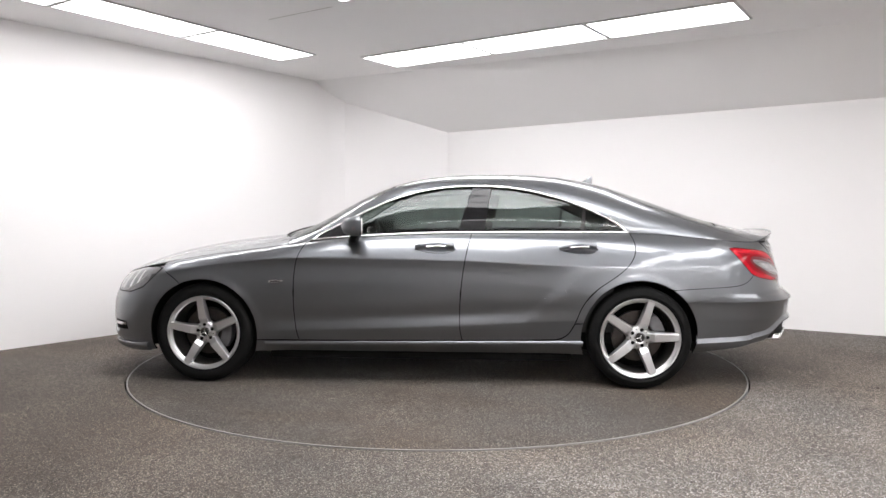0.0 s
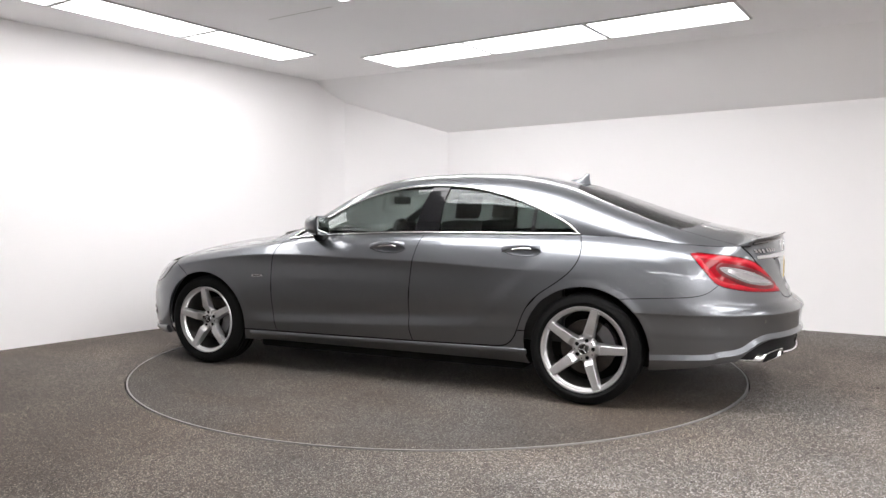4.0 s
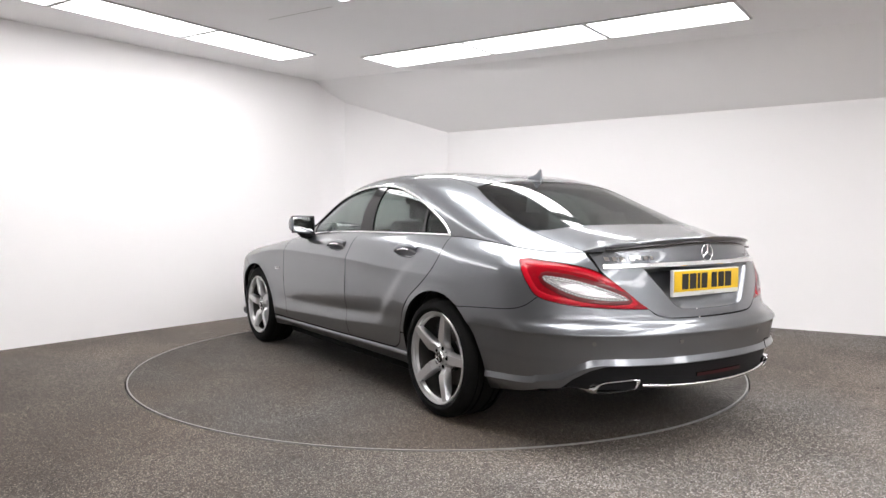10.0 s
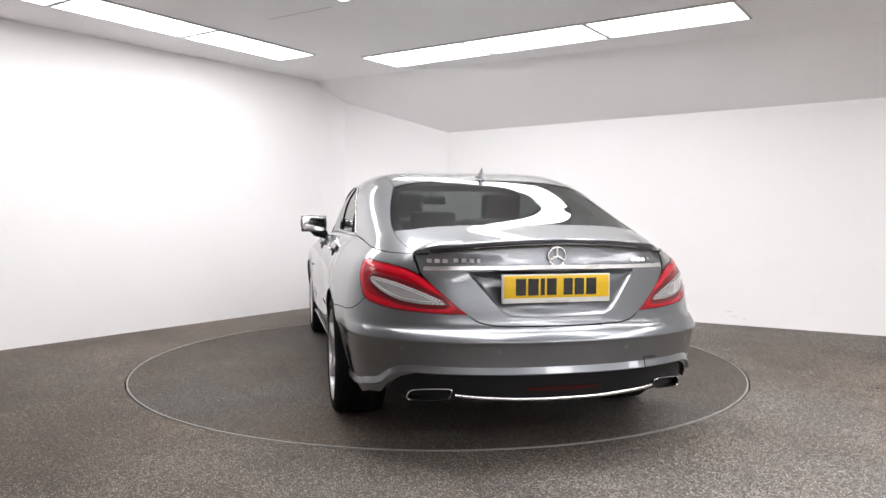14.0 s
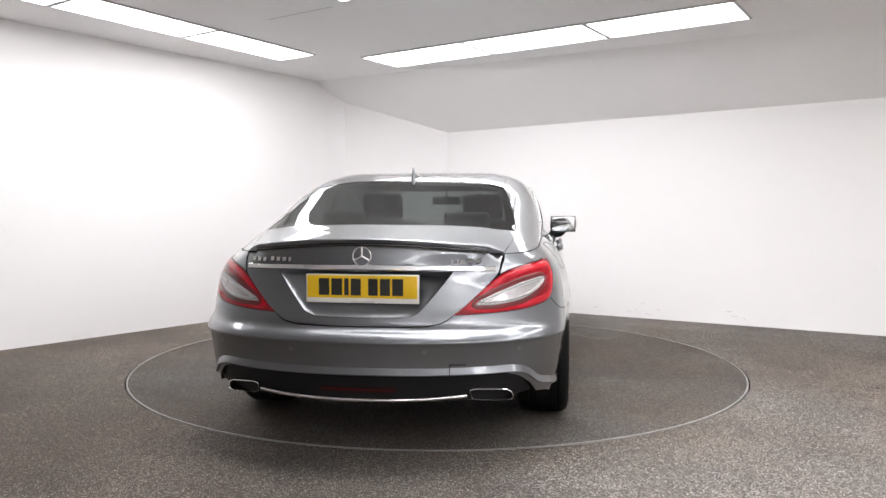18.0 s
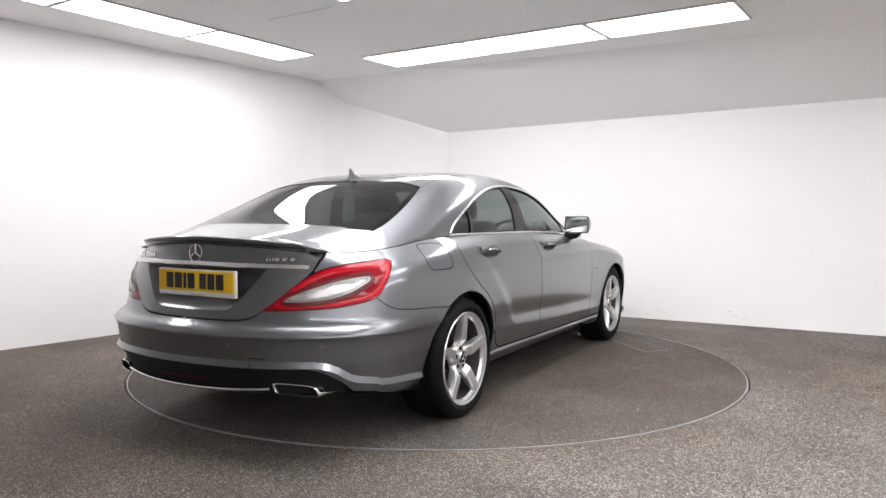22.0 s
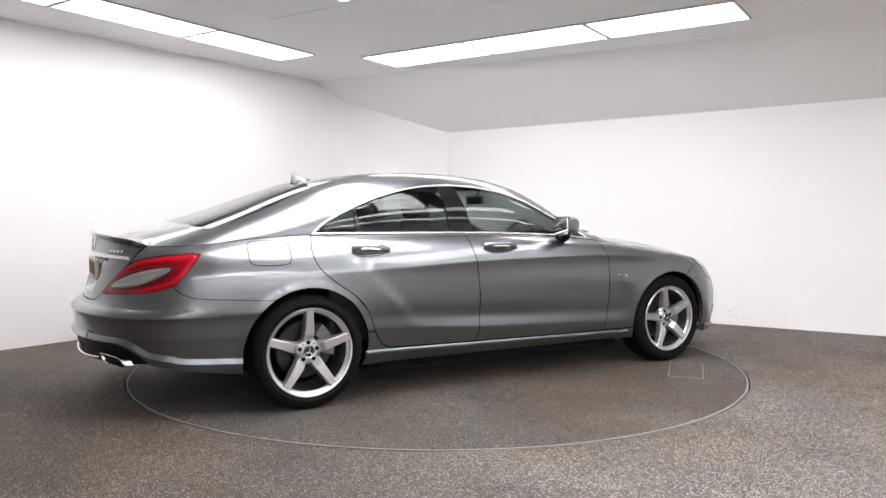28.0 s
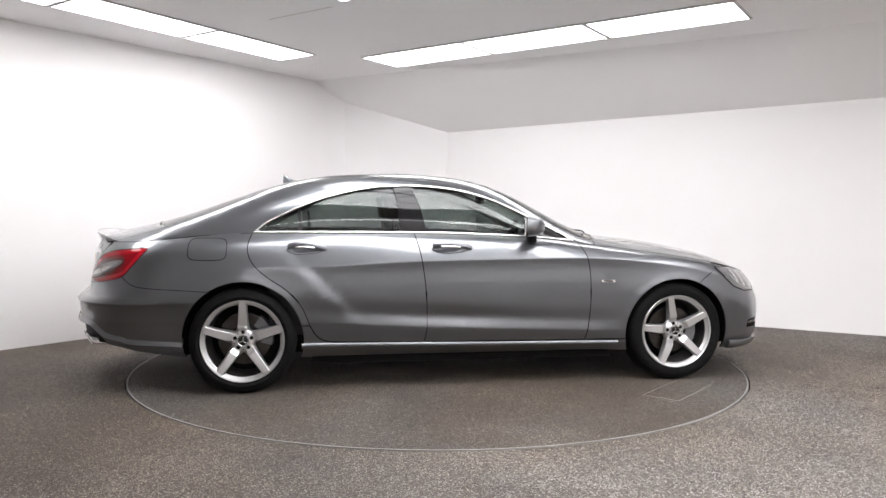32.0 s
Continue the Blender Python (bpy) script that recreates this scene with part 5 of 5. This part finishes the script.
    half += TAIL_LOW[16:] + [yz(0.385, 0.655), yz(0.355, 0.641), yz(0.30, 0.631), yz(0.18, 0.628), (MID, 0.627)]
    bump = part("rear_bumper", panel(sym_u(half), skirt_full, 0.03, 0.0016, 0.012, 0, lines=FOLDS[6:]), PAINT, car, "silver-grey rear bumper")
    half = [xz(-0.372, 0.316), xz(-0.50, 0.325), xz(-0.70, 0.340), yz(0.84, 0.353), yz(0.79, 0.375), yz(0.74, 0.425), yz(0.68, 0.447), yz(0.58, 0.450), yz(0.40, 0.450), yz(0.20, 0.450), (MID, 0.450)]
    band = spline2(half, 5)
    band = band + [(2 * MID - u, z) for u, z in reversed(band[:-1])]
    pts, nn = surf_path(skirt_full, band, 1, 0.002)
    part("bumper_band", sweep(pts, 0.050, 0.028, nn, prof=[(-0.5, -0.4), (0.30, 0.36), (0.40, 0.46), (0.47, 0.42), (0.5, 0.3), (0.5, -0.9), (-0.5, -0.9)]), PAINT, bump, "raised band round the bumper")
    dif = [(MID, 0.296), yz(0.45, 0.298), yz(0.70, 0.300), yz(0.765, 0.308), yz(0.735, 0.37), yz(0.68, 0.42), yz(0.58, 0.44), (MID, 0.44)]
    part("diffuser", panel(sym_u(dif), skirt_full, 0.04, 0.0, 0.010, -0.020), PLASTIC, bump, "black lower diffuser")
    pts, nn = surf_path(skirt_full, [(u, 0.308 + 0.016 * ((u - MID) / 0.40) ** 2) for u in np.linspace(MID - 0.41, MID + 0.41, 25)], 1, -0.008)
    part("diffuser_trim", sweep(pts, 0.018, 0.016, nn), CHROME, bump, "chrome strip along the diffuser")
    q = [(MID + 0.125, 0.345), (MID - 0.125, 0.345), (MID - 0.125, 0.362), (MID + 0.125, 0.362)]
    part("rear_reflector", panel(q, skirt_full, 0.03, 0.0, 0.008, -0.012), DEEPRED, bump, "dark red reflector")
    for yv, zv in ((0.70, 0.53), (0.30, 0.53), (-0.30, 0.53), (-0.70, 0.53)):
        u = u_of_y(abs(yv), zv)
        ring = [(u + 0.011 * math.cos(t), zv + 0.011 * math.sin(t)) for t in np.linspace(0, 2 * math.pi, 16, endpoint=False)]
        part("parking_sensor", panel(ring, skirt, 0.02, 0.0, 0.004, 0.0012, 1 if yv > 0 else -1), mat("sensor_paint", (0.2, 0.2, 0.2), 0.35, 0.6) if "sensor_paint" not in bpy.data.materials else bpy.data.materials["sensor_paint"], bump)
    pts, nn = surf_path(skirt, [yz(0.475, 0.470), yz(0.44, 0.471), yz(0.405, 0.472)], -1, 0.002)
    part("tow_cover_gap", sweep(pts, 0.005, 0.004, nn), DARK, bump)
    pts, nn = surf_path(skirt, [yz(0.405, 0.472), yz(0.405, 0.425)], -1, 0.0)
    part("tow_cover_gap", sweep(pts + nn * np.array([[0.001], [0.0165]]), 0.003, 0.003, nn), DARK, bump)
    for s in both:
        # exhaust finisher: rounded trapezoid tube with a dark throat
        def ringpts(x, grow):
            out = []
            for t in np.linspace(0, 2 * math.pi, 36, endpoint=False):
                c, sn = math.cos(t), math.sin(t)
                yy = math.copysign(abs(c) ** 0.35, c) * (0.093 + grow)
                zz = math.copysign(abs(sn) ** 0.5, sn) * (0.030 + grow)
                out.append((x + 0.098 + 0.50 * yy - 0.45 * zz, 0.583 + yy - 0.25 * zz, 0.322 + zz - 0.08 * yy))
            return out
        bm = bmesh.new()
        rings = [[bm.verts.new(p) for p in ringpts(x, g)] for x, g in ((-0.95, 0.0), (-1.10, 0.0), (-1.112, -0.0005), (-1.115, -0.003), (-1.112, -0.005), (-1.100, -0.006))]
        for a, b in zip(rings, rings[1:]):
            for k in range(36):
                bm.faces.new((a[k], a[(k + 1) % 36], b[(k + 1) % 36], b[k]))
        bmesh.ops.recalc_face_normals(bm, faces=bm.faces)
        ex = part("exhaust_tip", shift(smooth(bm, 40), s), CHROME, car, "chrome rounded exhaust finisher")
        bm = bmesh.new()
        rings = [[bm.verts.new(p) for p in ringpts(x, -0.0062)] for x in (-1.101, -0.98)]
        for k in range(36):
            bm.faces.new((rings[0][k], rings[0][(k + 1) % 36], rings[1][(k + 1) % 36], rings[1][k]))
        bm.faces.new(rings[1])
        part("exhaust_throat", shift(bm, s), DARK, ex, "dark exhaust opening")
        part("exhaust_divider", shift(box(-0.985, -0.965, 0.577, 0.589, 0.306, 0.354), s), SATIN, ex)
        # tail light
        full = TAIL_LOW + TAIL_UP[1:-1]
        tl = part("tail_light", panel(full, skirt, 0.022, 0.0012, 0.02, 0.001, s), REDLENS, car, "red wraparound tail light")
        inner = spline2([yz(0.51, 0.727), yz(0.60, 0.728), yz(0.684, 0.740), yz(0.732, 0.757), xz(-0.793, 0.789), xz(-0.738, 0.826), yz(0.768, 0.824), yz(0.71, 0.809), yz(0.656, 0.790), yz(0.595, 0.766), yz(0.555, 0.748), yz(0.51, 0.727)], 5)[:-1]
        almond = inset(inner, -0.007, 0.014)
        pts, nn = surf_path(skirt, inset(almond, -0.011), s, 0.0015)
        part("light_band", sweep(pts, 0.020, 0.0025, nn, closed=True, seg=6), REDBAND, tl, "dark red inner band")
        pts, nn = surf_path(skirt, inset(full, 0.019, 0.024), s, 0.0006)
        part("light_guide", sweep(pts, 0.026, 0.003, nn, closed=True, seg=8), REDGUIDE, tl, "bright red light guide round the lamp")
        part("reversing_lens", panel([tuple(q) for q in almond], skirt, 0.016, 0.0, 0.006, 0.003, s), LAMPGREY, tl, "grey reflector behind the reversing light lens")
        core = inset(almond, 0.014, 0.012)
        cl = part("reversing_lens", panel([tuple(q) for q in core], skirt, 0.016, 0.0, 0.004, 0.006, s), CLEARLENS, tl, "clear reversing light lens")
        pts, nn = surf_path(skirt, core, s, 0.0065)
        part("lens_rim", sweep(pts, 0.0032, 0.003, nn, closed=True, seg=6), LED, cl, "bright rim of the lens")
        pts, nn = surf_path(skirt, inset(almond, 0.0055, 0.016), s, 0.0045)
        for i in range(0, len(pts) - 1):
            part("led_segment", sweep([pts[i], pts[i] + (pts[i + 1] - pts[i]) * 0.62], 0.0055, 0.004, [nn[i]] * 2, seg=6), LED, tl)

    # fuel flap on the right-hand quarter
    flap = [(-0.215 + 0.118 * math.copysign(abs(math.cos(t)) ** 0.45, math.cos(t)), 0.905 + 0.068 * math.copysign(abs(math.sin(t)) ** 0.45, math.sin(t))) for t in np.linspace(0, 2 * math.pi, 40, endpoint=False)]
    flap = [(x, min(z, bz(x) - 0.012)) for x, z in flap]
    pts, nn = surf_path(skirt, side_path(flap), -1, 0.0)
    part("fuel_flap_gap", sweep(pts, 0.005, 0.0025, nn, closed=True, seg=6), DARK, car, "fine dark gap round the fuel flap")

    # roof aerial
    bm = bmesh.new()
    rings = []
    z0 = float(upper_z(0.25, 0.0))
    for xx, hw, hh in ((0.33, 0.006, 0.004), (0.30, 0.020, 0.016), (0.27, 0.024, 0.024), (0.245, 0.012, 0.040), (0.225, 0.007, 0.062), (0.205, 0.005, 0.078), (0.195, 0.004, 0.079), (0.192, 0.010, 0.03), (0.185, 0.016, 0.004)):
        zb = float(upper_z(xx, 0.0)) - 0.003
        rings.append([bm.verts.new((xx, hw * math.cos(t), zb + hh * max(0, math.sin(t)))) for t in np.linspace(0, math.pi, 9)])
    for p, q in zip(rings, rings[1:]):
        for k in range(8):
            bm.faces.new((p[k], p[k + 1], q[k + 1], q[k]))
    bmesh.ops.recalc_face_normals(bm, faces=bm.faces)
    part("aerial", shift(smooth(bm, 50)), PAINT, car, "silver-grey shark-fin roof aerial")
    # windscreen wiper rest and cowl
    part("cowl", panel(mirror_poly([(2.46, 0.0), (2.44, 0.4), (2.35, 0.70), (2.31, 0.70), (2.38, 0.4), (2.40, 0.0)]), top_sheet, 0.05, 0.0, 0.006, -0.012), PLASTIC, car, "black cowl under the windscreen")
    for y0, y1 in ((0.55, 0.05), (-0.05, -0.60)):
        pp = [(2.39 - 0.08 * (t ** 2), y0 + (y1 - y0) * t) for t in np.linspace(0, 1, 8)]
        pts, nn = surf_path(top_sheet, pp, 1, 0.008)
        part("wiper", sweep(pts, 0.014, 0.012, nn), PLASTIC, car, "black wiper blade")
    interior(car)
    tagged(car, "silver-grey metallic four-door coupe with five-spoke alloy wheels on a turntable", "car")
    return car


def interior(car):
    """Black seats, dashboard, wheel and mirror seen through the tinted glass."""
    def soft(x0, x1, y0, y1, z0, z1, lean=0.0, bev=0.05):
        bm = box(x0, x1, y0, y1, z0, z1, bev, 4)
        if lean:
            for v in bm.verts:
                v.co.x -= (v.co.z - z0) * lean
        return shift(bm)
    for y in (0.36, -0.36):
        seat = part("front_seat", soft(1.20, 1.72, y - 0.25, y + 0.25, 0.42, 0.60), LEATHER, car, "black leather front seat")
        part("seat_back", soft(1.12, 1.26, y - 0.25, y + 0.25, 0.55, 1.08, 0.35), LEATHER, seat)
        part("headrest", soft(0.93, 1.03, y - 0.14, y + 0.14, 1.09, 1.27, 0.2, 0.04), LEATHER, seat)
        part("headrest_post", soft(0.96, 0.975, y - 0.06, y - 0.045, 1.03, 1.12, 0.2, 0.004), SATIN, seat)
        part("headrest_post", soft(0.96, 0.975, y + 0.045, y + 0.06, 1.03, 1.12, 0.2, 0.004), SATIN, seat)
    for y in (0.36, -0.36):
        seat = part("rear_seat", soft(0.25, 0.80, y - 0.27, y + 0.27, 0.42, 0.60), LEATHER, car, "black leather rear seat")
        part("seat_back", soft(0.15, 0.30, y - 0.27, y + 0.27, 0.55, 1.02, 0.45), LEATHER, seat)
        part("headrest", soft(-0.06, 0.03, y - 0.13, y + 0.13, 1.00, 1.14, 0.2, 0.035), LEATHER, seat)
    part("parcel_shelf", soft(-0.50, 0.0, -0.62, 0.62, 0.955, 0.985, 0, 0.01), LEATHER, car, "black parcel shelf")
    part("dashboard", soft(1.92, 2.32, -0.70, 0.70, 0.62, 0.955, 0, 0.06), LEATHER, car, "black dashboard")
    part("centre_console", soft(0.9, 1.95, -0.10, 0.10, 0.40, 0.66, 0, 0.03), LEATHER, car, "black centre console")
    for s in (1, -1):
        part("door_lining", soft(0.15, 2.15, s * 0.80 - 0.03, s * 0.80 + 0.03, 0.35, 0.93, 0, 0.02), LEATHER, car, "black door lining")
    part("cabin_floor", soft(0.1, 2.4, -0.80, 0.80, 0.26, 0.40, 0, 0.02), DARK, car, "dark cabin floor")
    # steering wheel on the right-hand side
    ring = [Vector((1.83 + 0.06 * math.sin(t), -0.36 + 0.185 * math.cos(t), 0.90 + 0.175 * math.sin(t))) for t in np.linspace(0, 2 * math.pi, 32, endpoint=False)]
    sw = part("steering_wheel", shift(sweep(ring, 0.03, 0.03, [(-1, 0, 0.35)] * 32, closed=True)), LEATHER, car, "black steering wheel")
    part("wheel_boss", soft(1.82, 1.90, -0.43, -0.29, 0.85, 0.95, 0, 0.03), PLASTIC, sw)
    part("wheel_spoke", shift(sweep([(1.84, -0.53, 0.90), (1.85, -0.19, 0.90)], 0.03, 0.02, [(-1, 0, 0.3)] * 2)), PLASTIC, sw)
    mir = part("interior_mirror", soft(1.66, 1.70, -0.115, 0.115, 1.20, 1.265, 0, 0.02), PLASTIC, car, "black interior mirror")
    part("mirror_stem", shift(sweep([(1.69, 0, 1.25), (1.72, 0, 1.315)], 0.03, 0.02, [(1, 0, 0)] * 2)), PLASTIC, mir)
    head = [(1.60, 0.0), (1.58, 0.46)] + [(x, 0.50) for x in np.linspace(1.5, 0.25, 8)] + [(0.2, 0.46), (0.22, 0.0)]
    part("headliner", panel(mirror_poly(head), top_sheet, 0.10, 0.0, 0.006, -0.035), HEADLINER, car, "grey headliner")


CAR = build_car()


def crumb(name, x, y, r, label):
    """A small dry leaf fragment lying on the floor."""
    bm = bmesh.new()
    bmesh.ops.create_icosphere(bm, subdivisions=2, radius=r)
    for v in bm.verts:
        v.co.z *= 0.25
        v.co += v.co.normalized() * noise.noise(v.co * 120 + Vector((x, y, 0))) * r * 0.5
    z0 = min(v.co.z for v in bm.verts)
    for v in bm.verts:
        v.co.z -= z0
        v.co += Vector((x, y, 0))
    me = bpy.data.meshes.new(name)
    bm.to_mesh(me)
    bm.free()
    me.materials.append(mat("dry_leaf", (0.05, 0.04, 0.03), 0.8, vary=0.3, scale=200))
    return tagged(new(name, me), label, "leaf")


LEAF = crumb("leaf_fragment", 0.03, 0.825, 0.012, "small dry dark leaf fragment on the turntable")
crumb("leaf_fragment", 2.854, -0.967, 0.012, "small dry dark leaf fragment on the floor")


# ---- movement ----
def motions():
    """The turntable carries the car round at a steady pace."""
    rows = [(t, pose(0, 0, 0, 0, 0, 176.13 - 5.259 * t)) for t in range(0, 33, 4)]
    walk(TURNTABLE, rows)
    walk(CAR, rows)
    walk(LEAF, rows)


motions()
